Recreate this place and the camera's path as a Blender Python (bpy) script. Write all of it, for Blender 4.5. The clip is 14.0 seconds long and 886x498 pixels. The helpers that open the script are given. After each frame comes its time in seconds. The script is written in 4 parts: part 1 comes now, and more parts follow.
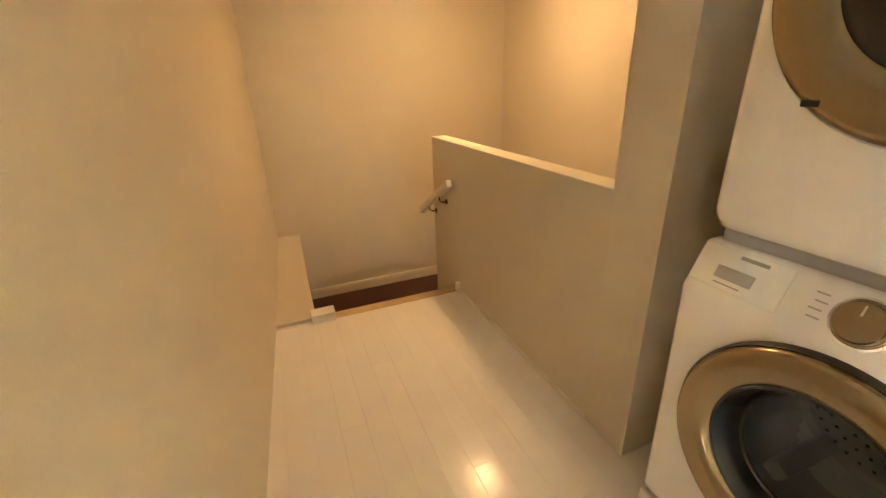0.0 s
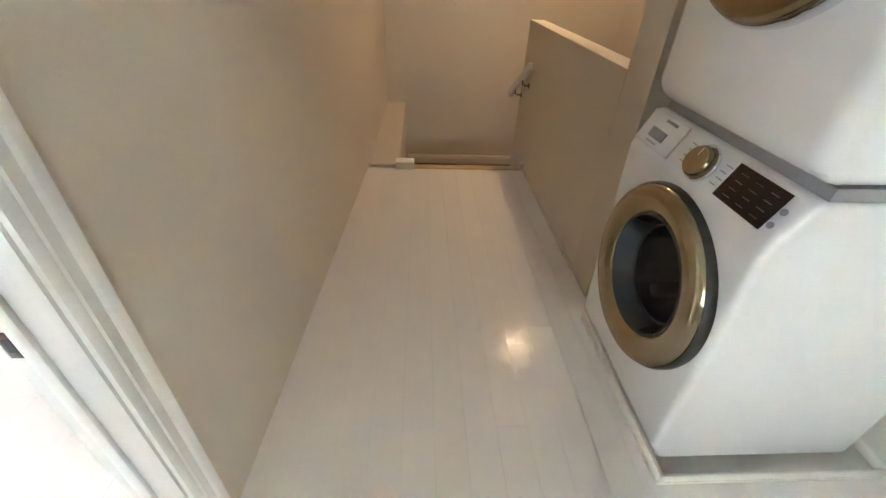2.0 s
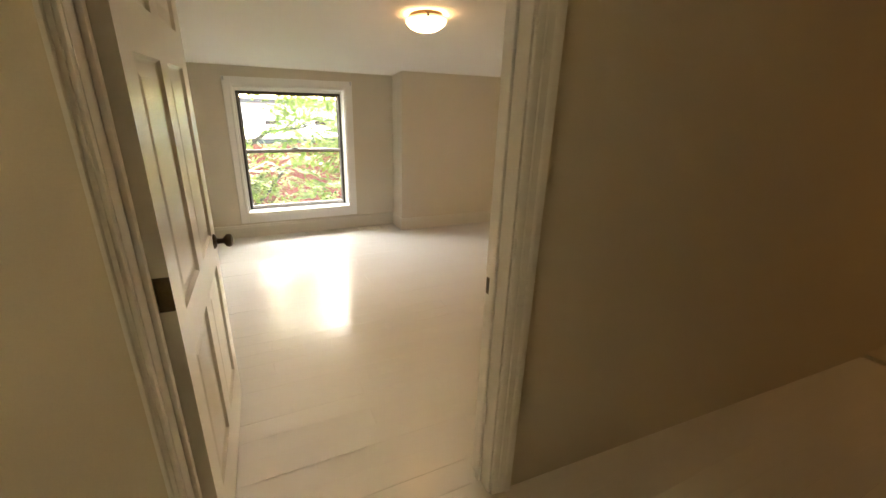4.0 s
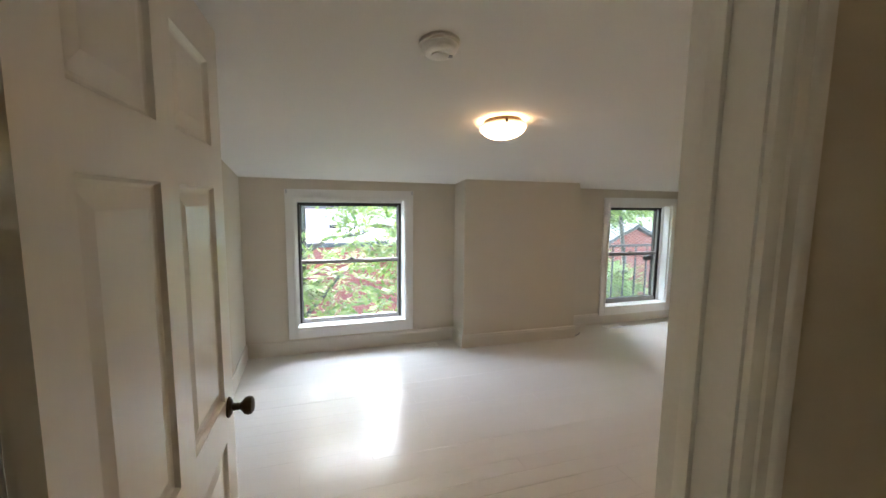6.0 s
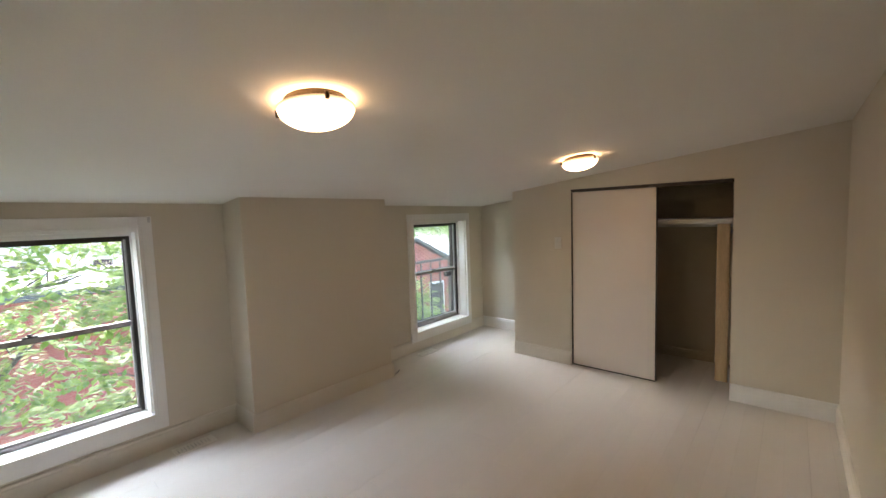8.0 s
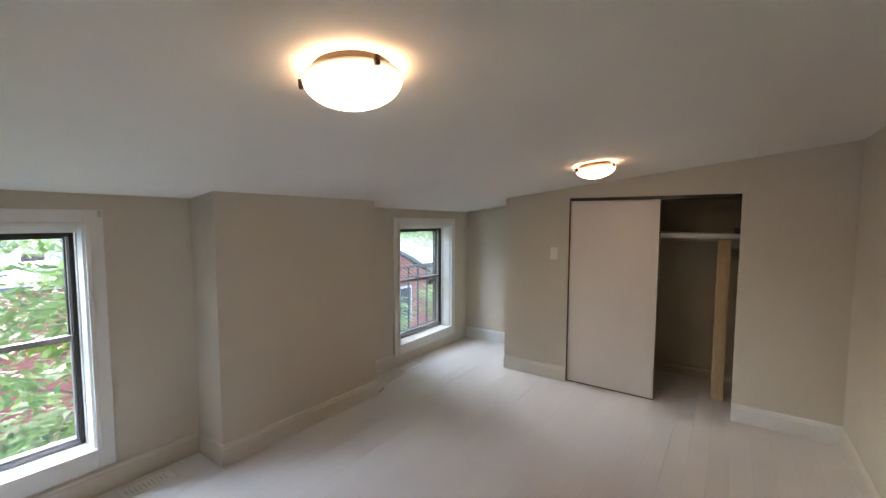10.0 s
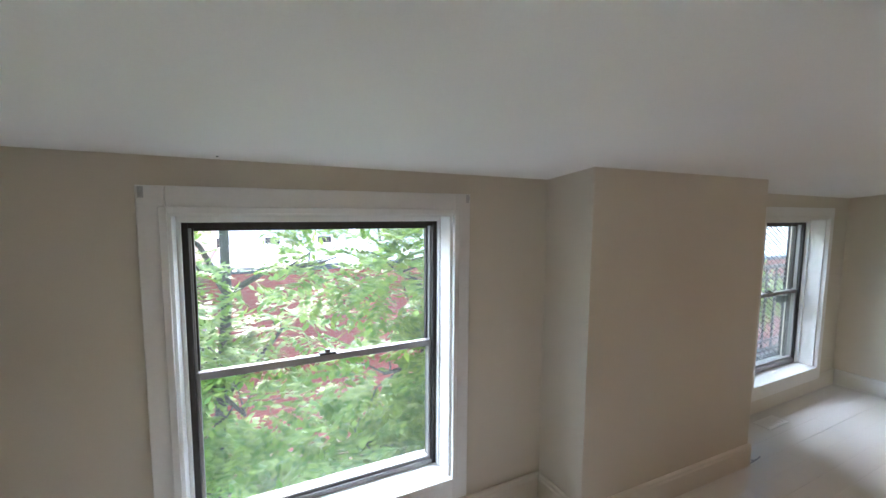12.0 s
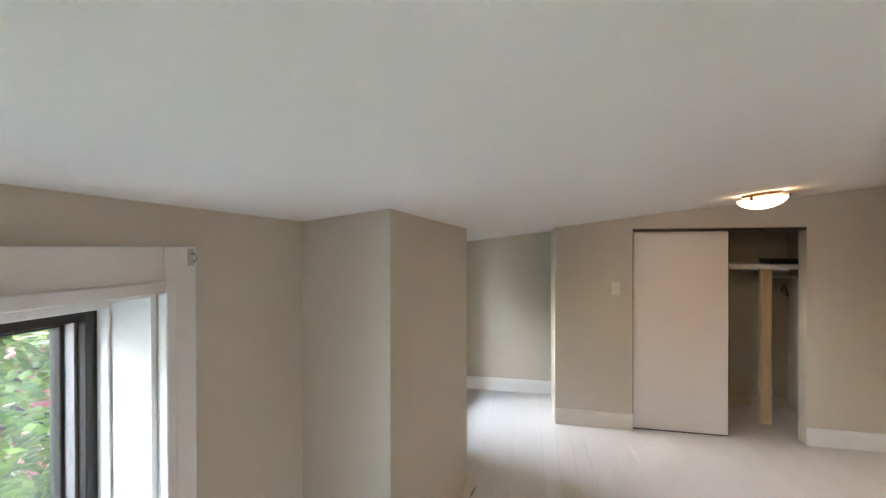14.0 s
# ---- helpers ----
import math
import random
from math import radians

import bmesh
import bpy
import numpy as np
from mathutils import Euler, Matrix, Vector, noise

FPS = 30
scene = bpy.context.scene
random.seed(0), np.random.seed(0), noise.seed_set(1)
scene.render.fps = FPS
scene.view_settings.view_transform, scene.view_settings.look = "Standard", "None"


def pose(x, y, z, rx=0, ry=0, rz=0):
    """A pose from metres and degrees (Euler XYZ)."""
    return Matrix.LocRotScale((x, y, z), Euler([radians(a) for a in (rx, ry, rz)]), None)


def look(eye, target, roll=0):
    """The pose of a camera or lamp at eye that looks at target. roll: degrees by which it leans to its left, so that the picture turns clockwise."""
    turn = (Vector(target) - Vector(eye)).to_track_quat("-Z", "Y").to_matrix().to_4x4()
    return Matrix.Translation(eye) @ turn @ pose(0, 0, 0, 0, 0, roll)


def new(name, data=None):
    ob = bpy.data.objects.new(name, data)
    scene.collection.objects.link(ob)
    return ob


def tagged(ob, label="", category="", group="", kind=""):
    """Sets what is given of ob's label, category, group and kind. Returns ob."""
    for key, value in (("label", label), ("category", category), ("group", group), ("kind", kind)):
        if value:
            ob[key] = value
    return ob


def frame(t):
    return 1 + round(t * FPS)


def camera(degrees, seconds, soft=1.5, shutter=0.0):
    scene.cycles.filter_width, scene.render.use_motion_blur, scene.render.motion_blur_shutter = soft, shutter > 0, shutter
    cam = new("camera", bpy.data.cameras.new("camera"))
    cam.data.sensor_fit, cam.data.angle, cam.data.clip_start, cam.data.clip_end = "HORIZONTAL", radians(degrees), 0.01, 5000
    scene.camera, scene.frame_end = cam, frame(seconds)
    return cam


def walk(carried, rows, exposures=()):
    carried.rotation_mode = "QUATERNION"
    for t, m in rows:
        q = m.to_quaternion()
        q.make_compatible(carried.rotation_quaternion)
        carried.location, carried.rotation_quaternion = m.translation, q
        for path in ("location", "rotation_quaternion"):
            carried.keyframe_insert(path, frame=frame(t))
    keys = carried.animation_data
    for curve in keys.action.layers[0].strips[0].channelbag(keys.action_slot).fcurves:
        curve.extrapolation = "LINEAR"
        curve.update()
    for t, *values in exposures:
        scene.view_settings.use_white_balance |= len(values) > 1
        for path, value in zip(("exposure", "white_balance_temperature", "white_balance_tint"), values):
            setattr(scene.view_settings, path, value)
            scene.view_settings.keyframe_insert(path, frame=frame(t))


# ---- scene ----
cam = camera(94.9, 14.0)
PATH = [
    (0, (0.847, 0.747, 1.423), (2.57, 0.071, 0.665), -2.0),
    (0.5, (0.777, 0.727, 1.44), (2.455, -0.103, 0.735), -2.1),
    (1, (0.601, 0.667, 1.408), (2.299, -0.034, 0.617), 0.0),
    (1.5, (0.334, 0.523, 1.366), (1.957, 0.062, 0.292), 5.6),
    (2, (0.162, 0.52, 1.381), (1.797, 0.406, 0.235), 2.6),
    (2.5, (0.083, 0.451, 1.384), (1.743, 0.912, 0.367), 4.0),
    (3, (0.019, 0.215, 1.393), (1.516, 1.162, 0.465), 5.9),
    (3.5, (-0.009, 0.115, 1.423), (1.103, 1.571, 0.621), 1.8),
    (4, (-0.044, 0.132, 1.429), (0.779, 1.82, 0.741), 1.9),
    (4.2, (-0.048, 0.139, 1.431), (0.715, 1.902, 0.873), 2.1),
    (6.3, (0.095, 0.829, 1.481), (0.654, 2.735, 1.252), 1.0),
    (6.5, (0.139, 0.938, 1.482), (0.634, 2.861, 1.245), 2.0),
    (7, (0.167, 1.134, 1.472), (0.796, 3.012, 1.197), 1.9),
    (7.5, (0.208, 1.348, 1.51), (1.33, 2.991, 1.304), -2.2),
    (8, (0.264, 1.491, 1.513), (1.774, 2.791, 1.354), -1.9),
    (8.2, (0.321, 1.499, 1.538), (1.912, 2.709, 1.482), -0.9),
    (10.3, (0.304, 1.963, 1.527), (1.928, 3.12, 1.368), 0.4),
    (10.5, (0.296, 2.015, 1.529), (1.819, 3.297, 1.341), 1.0),
    (11, (0.267, 2.283, 1.523), (1.384, 3.931, 1.327), 2.0),
    (11.5, (0.208, 2.664, 1.5), (1.024, 4.485, 1.362), 2.6),
    (12, (0.134, 3.103, 1.502), (1.018, 4.887, 1.315), 0.4),
    (12.5, (0.157, 3.535, 1.515), (1.206, 5.235, 1.418), -0.6),
    (13, (0.221, 3.889, 1.546), (1.879, 5.008, 1.522), -0.5),
    (13.5, (0.294, 3.984, 1.566), (2.205, 4.573, 1.547), 0.5),
    (14, (0.304, 3.976, 1.575), (2.26, 4.395, 1.566), -0.1),
]
EXPOSURES = [(0.0, 8.0, 6200, 12), (0.5, 8.0, 5100, 11), (1.6, 7.85, 4500, 12), (2.4, 7.1, 4700, 9), (3.0, 6.45, 5200, 10), (3.6, 5.55, 6900, 11),
             (4.2, 5.4, 7900, 11), (6.3, 5.05, 5800, 12), (8.2, 4.9, 6200, 14), (10.3, 4.9, 5600, 14), (11.5, 4.9, 5600, 14), (12.5, 4.9, 5600, 14), (14.0, 5.35, 5800, 15)]
walk(cam, [(t, look(e, g, r)) for t, e, g, r in PATH], EXPOSURES)

# ---- world and large lights ----
world = bpy.data.worlds.new("world")
scene.world = world
world.use_nodes = True
wn = world.node_tree
sky = wn.nodes.new("ShaderNodeTexSky")
sky.sky_type, sky.sun_disc = "NISHITA", False
sky.sun_elevation, sky.sun_rotation = radians(16), radians(0)
wn.links.new(sky.outputs[0], wn.nodes["Background"].inputs[0])
wn.nodes["Background"].inputs[1].default_value = 0.08

sun = new("sun", bpy.data.lights.new("sun", "SUN"))
sun.data.energy, sun.data.angle, sun.data.color = 1.25, radians(110), (1.0, 0.98, 0.95)
sun.matrix_world = look((0, 0, 0), (0.05, -0.96, -0.275))

LAMP_POWER = 0.65      # glass bowls of the bedroom
STAIR_POWER = 0.85    # bowl over the stairs


# ---- materials ----
def material(name, color, rough=0.5, metal=0.0, scale=6.0, vary=0.06, grain=120.0, bump=0.05, coat=0.0, spec=0.5,
             rough_vary=0.05, stretch=(1, 1, 1), random_vary=0.0, space="Object"):
    m = bpy.data.materials.new(name)
    m.use_nodes = True
    nt = m.node_tree
    n, l = nt.nodes, nt.links
    b = n["Principled BSDF"]
    b.inputs["Metallic"].default_value = metal
    b.inputs["Coat Weight"].default_value = coat
    b.inputs["Specular IOR Level"].default_value = spec
    b.inputs["Coat Roughness"].default_value = 0.15
    tc = n.new("ShaderNodeNewGeometry") if space == "World" else n.new("ShaderNodeTexCoord")
    mp = n.new("ShaderNodeMapping")
    mp.inputs["Scale"].default_value = stretch
    l.new(tc.outputs["Position" if space == "World" else "Object"], mp.inputs[0])
    big = n.new("ShaderNodeTexNoise")
    big.inputs["Scale"].default_value, big.inputs["Detail"].default_value = scale, 4
    fine = n.new("ShaderNodeTexNoise")
    fine.inputs["Scale"].default_value, fine.inputs["Detail"].default_value = grain, 3
    for t in (big, fine):
        l.new(mp.outputs[0], t.inputs[0])
    ramp = n.new("ShaderNodeMapRange")
    ramp.inputs[1].default_value, ramp.inputs[2].default_value = 0.15, 0.85
    ramp.inputs[3].default_value, ramp.inputs[4].default_value = 1 - vary, 1 + vary
    l.new(big.outputs[0], ramp.inputs[0])
    fr = n.new("ShaderNodeMapRange")
    fr.inputs[1].default_value, fr.inputs[2].default_value = 0.3, 0.7
    fr.inputs[3].default_value, fr.inputs[4].default_value = 1 - vary * 0.5, 1 + vary * 0.5
    l.new(fine.outputs[0], fr.inputs[0])
    mul = n.new("ShaderNodeMath")
    mul.operation = "MULTIPLY"
    l.new(ramp.outputs[0], mul.inputs[0])
    l.new(fr.outputs[0], mul.inputs[1])
    last = mul
    if random_vary:
        oi = n.new("ShaderNodeObjectInfo")
        rr = n.new("ShaderNodeMapRange")
        rr.inputs[3].default_value, rr.inputs[4].default_value = 1 - random_vary, 1 + random_vary
        l.new(oi.outputs["Random"], rr.inputs[0])
        m2 = n.new("ShaderNodeMath")
        m2.operation = "MULTIPLY"
        l.new(mul.outputs[0], m2.inputs[0])
        l.new(rr.outputs[0], m2.inputs[1])
        last = m2
    mix = n.new("ShaderNodeVectorMath")
    mix.operation = "SCALE"
    mix.inputs[0].default_value = color
    l.new(last.outputs[0], mix.inputs["Scale"])
    l.new(mix.outputs[0], b.inputs["Base Color"])
    rg = n.new("ShaderNodeMapRange")
    rg.inputs[1].default_value, rg.inputs[2].default_value = 0.1, 0.9
    rg.inputs[3].default_value, rg.inputs[4].default_value = max(0.02, rough - rough_vary), min(1, rough + rough_vary)
    l.new(big.outputs[0], rg.inputs[0])
    l.new(rg.outputs[0], b.inputs["Roughness"])
    if bump:
        bp = n.new("ShaderNodeBump")
        bp.inputs["Strength"].default_value, bp.inputs["Distance"].default_value = bump, 0.004
        l.new(fine.outputs[0], bp.inputs["Height"])
        l.new(bp.outputs[0], b.inputs["Normal"])
    return m


def glowing(name, color, strength):
    """Lit frosted glass with soft marbling, brighter over the bulbs."""
    m = bpy.data.materials.new(name)
    m.use_nodes = True
    nt = m.node_tree
    b = nt.nodes["Principled BSDF"]
    b.inputs["Base Color"].default_value = (0.85, 0.8, 0.72, 1)
    b.inputs["Roughness"].default_value = 0.25
    b.inputs["Emission Color"].default_value = (*color, 1)
    tc = nt.nodes.new("ShaderNodeTexCoord")
    nz = nt.nodes.new("ShaderNodeTexNoise")
    nz.inputs["Scale"].default_value, nz.inputs["Detail"].default_value = 9, 4
    nt.links.new(tc.outputs["Object"], nz.inputs[0])
    mr = nt.nodes.new("ShaderNodeMapRange")
    mr.inputs[1].default_value, mr.inputs[2].default_value = 0.3, 0.7
    mr.inputs[3].default_value, mr.inputs[4].default_value = strength * 0.75, strength * 1.25
    nt.links.new(nz.outputs[0], mr.inputs[0])
    sep = nt.nodes.new("ShaderNodeSeparateXYZ")
    nt.links.new(tc.outputs["Object"], sep.inputs[0])
    fall = nt.nodes.new("ShaderNodeMapRange")
    fall.inputs[1].default_value, fall.inputs[2].default_value = -0.028, -0.075
    fall.inputs[3].default_value, fall.inputs[4].default_value = 0.03, 1.0
    nt.links.new(sep.outputs["Z"], fall.inputs[0])
    both = nt.nodes.new("ShaderNodeMath")
    both.operation = "MULTIPLY"
    nt.links.new(mr.outputs[0], both.inputs[0])
    nt.links.new(fall.outputs[0], both.inputs[1])
    nt.links.new(both.outputs[0], b.inputs["Emission Strength"])
    return m


def pane_glass(name, tint=(0.95, 0.98, 0.97), haze=0.0):
    """Thin window glass with the mirror of a pane and, with haze, a pale veil imitating a washed-out bright view."""
    m = bpy.data.materials.new(name)
    m.use_nodes = True
    nt = m.node_tree
    n, l = nt.nodes, nt.links
    n.remove(n["Principled BSDF"])
    tr = n.new("ShaderNodeBsdfTransparent")
    tr.inputs[0].default_value = (*tint, 1)
    gl = n.new("ShaderNodeBsdfGlossy")
    gl.inputs["Roughness"].default_value = 0.03
    lw = n.new("ShaderNodeLayerWeight")
    pw = n.new("ShaderNodeMath")
    pw.operation = "POWER"
    pw.inputs[1].default_value = 5.0
    l.new(lw.outputs["Facing"], pw.inputs[0])
    fr = n.new("ShaderNodeMath")
    fr.operation = "MULTIPLY_ADD"
    fr.inputs[1].default_value, fr.inputs[2].default_value = 0.9, 0.04
    l.new(pw.outputs[0], fr.inputs[0])
    mx = n.new("ShaderNodeMixShader")
    l.new(fr.outputs[0], mx.inputs[0])
    l.new(tr.outputs[0], mx.inputs[1])
    l.new(gl.outputs[0], mx.inputs[2])
    out = n["Material Output"]
    if haze:
        df = n.new("ShaderNodeBsdfTranslucent")
        df.inputs[0].default_value = (0.85, 0.9, 0.9, 1)
        m2 = n.new("ShaderNodeMixShader")
        m2.inputs[0].default_value = haze
        l.new(mx.outputs[0], m2.inputs[1])
        l.new(df.outputs[0], m2.inputs[2])
        mx = m2
    l.new(mx.outputs[0], out.inputs[0])
    return m


WALL = material("beige_wall_paint", (0.62, 0.567, 0.463), 0.55, scale=1.3, vary=0.03, grain=220, bump=0.06, space="World")
CEIL = material("white_ceiling_paint", (0.78, 0.767, 0.72), 0.8, scale=1.1, vary=0.025, grain=200, bump=0.05, space="World")
TRIM = material("white_trim_paint", (0.78, 0.77, 0.74), 0.32, scale=5, vary=0.03, grain=90, bump=0.04, space="World")
BASEP = material("baseboard_paint", (0.68, 0.64, 0.56), 0.35, scale=5, vary=0.03, grain=90, bump=0.04, space="World")
DOORP = material("door_paint", (0.74, 0.71, 0.63), 0.3, scale=4, vary=0.02, grain=60, bump=0.05, stretch=(1, 1, 0.15))
PLANK = material("white_floor_paint", (0.75, 0.73, 0.70), 0.17, spec=0.15, scale=0.9, vary=0.012, grain=45, bump=0.06, stretch=(0.35, 1, 1),
                 random_vary=0.012, rough_vary=0.04, coat=0.0, space="World")
GAP = material("floor_joint_paint", (0.6, 0.575, 0.54), 0.6, space="World")
# Closet interior: a darker tan than the bedroom walls.
CLOSETW = material("closet_wall_tan", (0.5, 0.44, 0.34), 0.7, scale=2, vary=0.04, grain=200, bump=0.06, space="World")
SLAB = material("closet_door_laminate", (0.82, 0.755, 0.69), 0.4, scale=2, vary=0.015, grain=150, bump=0.02)
PINE = material("raw_pine", (0.55, 0.38, 0.2), 0.6, scale=5, vary=0.15, grain=40, bump=0.1, stretch=(4, 4, 0.4))
NOSE = material("worn_oak_nosing", (0.5, 0.37, 0.2), 0.45, scale=5, vary=0.12, grain=40, bump=0.08)
STAIRM = material("dark_stained_tread", (0.055, 0.014, 0.01), 0.4, scale=5, vary=0.25, grain=40, bump=0.1)
METAL = material("brushed_aluminium", (0.55, 0.55, 0.55), 0.35, 1.0, scale=8, vary=0.08)
SASHM = material("grey_aluminium_sash", (0.33, 0.32, 0.31), 0.42, 0.6, scale=8, vary=0.1)
DARKF = material("dark_bronze_frame", (0.045, 0.04, 0.036), 0.4, 0.3, scale=8, vary=0.12)
BRONZE = material("aged_bronze", (0.10, 0.075, 0.05), 0.35, 0.9, scale=20, vary=0.2)
BLACK = material("black_plastic", (0.015, 0.015, 0.016), 0.4)
ENAMEL = material("white_enamel", (0.82, 0.83, 0.84), 0.22, scale=3, vary=0.015, grain=200, bump=0.01, coat=0.3)
CHAMP = material("champagne_ring", (0.34, 0.275, 0.165), 0.2, 0.85, scale=5, vary=0.06, grain=80, bump=0.0)
CHROME = material("chrome", (0.75, 0.75, 0.76), 0.08, 1.0, scale=5, vary=0.03, bump=0.0)
# Pane for the added west opening; warms the daylight it passes.
SHADE = bpy.data.materials.new("cream_translucent_pane")
SHADE.use_nodes = True
SHADE.node_tree.nodes.remove(SHADE.node_tree.nodes["Principled BSDF"])
shade_bsdf = SHADE.node_tree.nodes.new("ShaderNodeBsdfTranslucent")
shade_bsdf.inputs[0].default_value = (0.95, 0.80, 0.60, 1)
SHADE.node_tree.links.new(shade_bsdf.outputs[0], SHADE.node_tree.nodes["Material Output"].inputs[0])
TUBG = material("dark_door_glass", (0.03, 0.027, 0.03), 0.1, 0.0, scale=3, vary=0.1, bump=0.0, coat=0.0)
DISPLAY = material("brown_black_display", (0.02, 0.011, 0.008), 0.12, scale=5, vary=0.1, bump=0.0)
GREYP = material("grey_plastic", (0.33, 0.33, 0.35), 0.4)
PLASTIC = material("white_plastic", (0.8, 0.78, 0.73), 0.35, scale=8, vary=0.02, bump=0.01)
GLASS = pane_glass("window_glass", haze=0.009)
DRUMGLASS = pane_glass("door_glass", (0.55, 0.57, 0.6))
DRUM = material("drum_steel", (0.5, 0.5, 0.52), 0.3, 0.9, scale=10, vary=0.05, bump=0.0)
BOWL = glowing("lit_alabaster_glass", (1.0, 0.60, 0.29), LAMP_POWER)
STAIRBOWL = glowing("lit_stair_glass", (1.0, 0.56, 0.22), STAIR_POWER)


# ---- building helpers ----
def box(bm, x0, x1, y0, y1, z0, z1, bevel=0.0, seg=2):
    v = [bm.verts.new((x, y, z)) for z in (z0, z1) for x, y in ((x0, y0), (x1, y0), (x1, y1), (x0, y1))]
    f = [bm.faces.new([v[i] for i in q]) for q in
         ((3, 2, 1, 0), (4, 5, 6, 7), (0, 1, 5, 4), (1, 2, 6, 5), (2, 3, 7, 6), (3, 0, 4, 7))]
    if bevel:
        e = list({e for q in f for e in q.edges})
        bmesh.ops.bevel(bm, geom=e, offset=bevel, segments=seg, affect="EDGES", profile=0.5)
    return bm


def boxes(*specs, bevel=0.0):
    bm = bmesh.new()
    for s in specs:
        box(bm, *s, bevel=bevel)
    return bm


def prism(points, z0, z1):
    """A slab over a flat outline; z1 may be a function of x and y."""
    bm = bmesh.new()
    lo = [bm.verts.new((x, y, z0)) for x, y in points]
    hi = [bm.verts.new((x, y, z1)) for x, y in points]
    bm.faces.new(lo[::-1])
    bm.faces.new(hi)
    for i in range(len(points)):
        j = (i + 1) % len(points)
        bm.faces.new((lo[i], lo[j], hi[j], hi[i]))
    return bm


def lathe(profile, seg=48, axis="Z"):
    """Turns (radius, height) pairs about an axis."""
    bm = bmesh.new()
    rings = []
    for r, h in profile:
        if r < 1e-6:
            rings.append([bm.verts.new((0, 0, h))])
        else:
            rings.append([bm.verts.new((r * math.cos(a), r * math.sin(a), h)) for a in
                          (2 * math.pi * i / seg for i in range(seg))])
    for a, b in zip(rings, rings[1:]):
        for i in range(seg):
            j = (i + 1) % seg
            if len(a) == 1 and len(b) == 1:
                continue
            if len(a) == 1:
                bm.faces.new((a[0], b[i], b[j]))
            elif len(b) == 1:
                bm.faces.new((a[i], a[j], b[0]))
            else:
                bm.faces.new((a[i], a[j], b[j], b[i]))
    if axis == "Y":
        bmesh.ops.rotate(bm, verts=bm.verts, matrix=Matrix.Rotation(radians(-90), 3, "X"))
    if axis == "X":
        bmesh.ops.rotate(bm, verts=bm.verts, matrix=Matrix.Rotation(radians(90), 3, "Y"))
    return bm


def tube(points, radius, seg=8):
    """A round bar along a run of points."""
    bm = bmesh.new()
    pts = [Vector(p) for p in points]
    rings = []
    for i, p in enumerate(pts):
        d = (pts[min(i + 1, len(pts) - 1)] - pts[max(i - 1, 0)]).normalized()
        u = d.cross(Vector((0, 0, 1)) if abs(d.z) < 0.9 else Vector((1, 0, 0))).normalized()
        w = d.cross(u)
        r = radius[i] if isinstance(radius, (list, tuple)) else radius
        rings.append([bm.verts.new(p + r * (math.cos(a) * u + math.sin(a) * w)) for a in
                      (2 * math.pi * k / seg for k in range(seg))])
    for a, b in zip(rings, rings[1:]):
        for k in range(seg):
            bm.faces.new((a[k], a[(k + 1) % seg], b[(k + 1) % seg], b[k]))
    bm.faces.new(rings[0][::-1])
    bm.faces.new(rings[-1])
    return bm


def moved(bm, m):
    bmesh.ops.transform(bm, matrix=m, verts=bm.verts)
    return bm


def solid(name, bm, mat, smooth=False):
    bmesh.ops.recalc_face_normals(bm, faces=bm.faces)
    me = bpy.data.meshes.new(name)
    bm.to_mesh(me)
    bm.free()
    me.materials.append(mat)
    if smooth:
        for p in me.polygons:
            p.use_smooth = True
        me.set_sharp_from_angle(angle=radians(38))
    return new(name, me)


def part(name, bm, mat, parent, label="", smooth=True):
    ob = solid(name, bm, mat, smooth)
    ob.parent = parent
    if label:
        ob["label"] = label
    return ob


def structure(name, bm, mat, label="", category="", smooth=False):
    return tagged(solid(name, bm, mat, smooth), label, category, "", "structure")


def holder(name, x, y, z, label, category, group="", kind="", rz=0.0):
    ob = new(name)
    ob.empty_display_size = 0.1
    ob.matrix_basis = pose(x, y, z, 0, 0, rz)
    return tagged(ob, label, category, group, kind)


# ---- plan ----
XW, XE = -0.54, 4.06            # bedroom side walls
YH, YS, YN = 1.085, 1.212, 4.70  # hall face and bedroom face of the partition, window wall
DX0, DX1, DH = -0.283, 0.65, 1.975
XSTEP, XFAR, YSTAIR, ZLAND = 3.33, 4.68, -1.46, -0.54
HY0, HY1 = -0.45, -0.335        # half wall


def ceiling_z(x, y):
    return 1.672 + 0.119 * (4.69 - y) - 0.008 * x


TOP = 2.42
# ---- structure ----
structure("floor", boxes((-1.6, 1.83, -1.46, 4.95, -0.22, -0.013), (1.83, XSTEP, HY0, 4.95, -0.22, -0.013),
                         (XSTEP, 5.02, 0.69, 4.95, -0.22, -0.013)), GAP, "painted wooden subfloor under the white floorboards", "floor")
floor_ob = bpy.data.objects["floor"]

structure("wall_south", boxes((-1.6, DX0 - 0.02, YH, YS, -0.02, TOP), (XFAR, 5.02, 1.15, YS, -0.02, TOP),
                              (DX0 - 0.02, DX1 + 0.02, YH, YS, DH + 0.02, TOP)), WALL, "beige painted partition wall with a door opening", "wall")
structure("wall_hall_north", prism([(DX1 + 0.02, YH - 0.006), (XFAR, 0.87), (XFAR, YS), (DX1 + 0.02, YS)], -0.02, TOP), WALL, "beige partition wall along the hall", "wall")
structure("wall_west", boxes((XW - 0.12, XW, YS, YN, -0.02, TOP)), WALL, "beige painted plaster bedroom wall", "wall")
W1 = (-0.085, 0.972, 0.26, 1.49)
W2 = (3.47, 4.43, 0.21, 1.46)


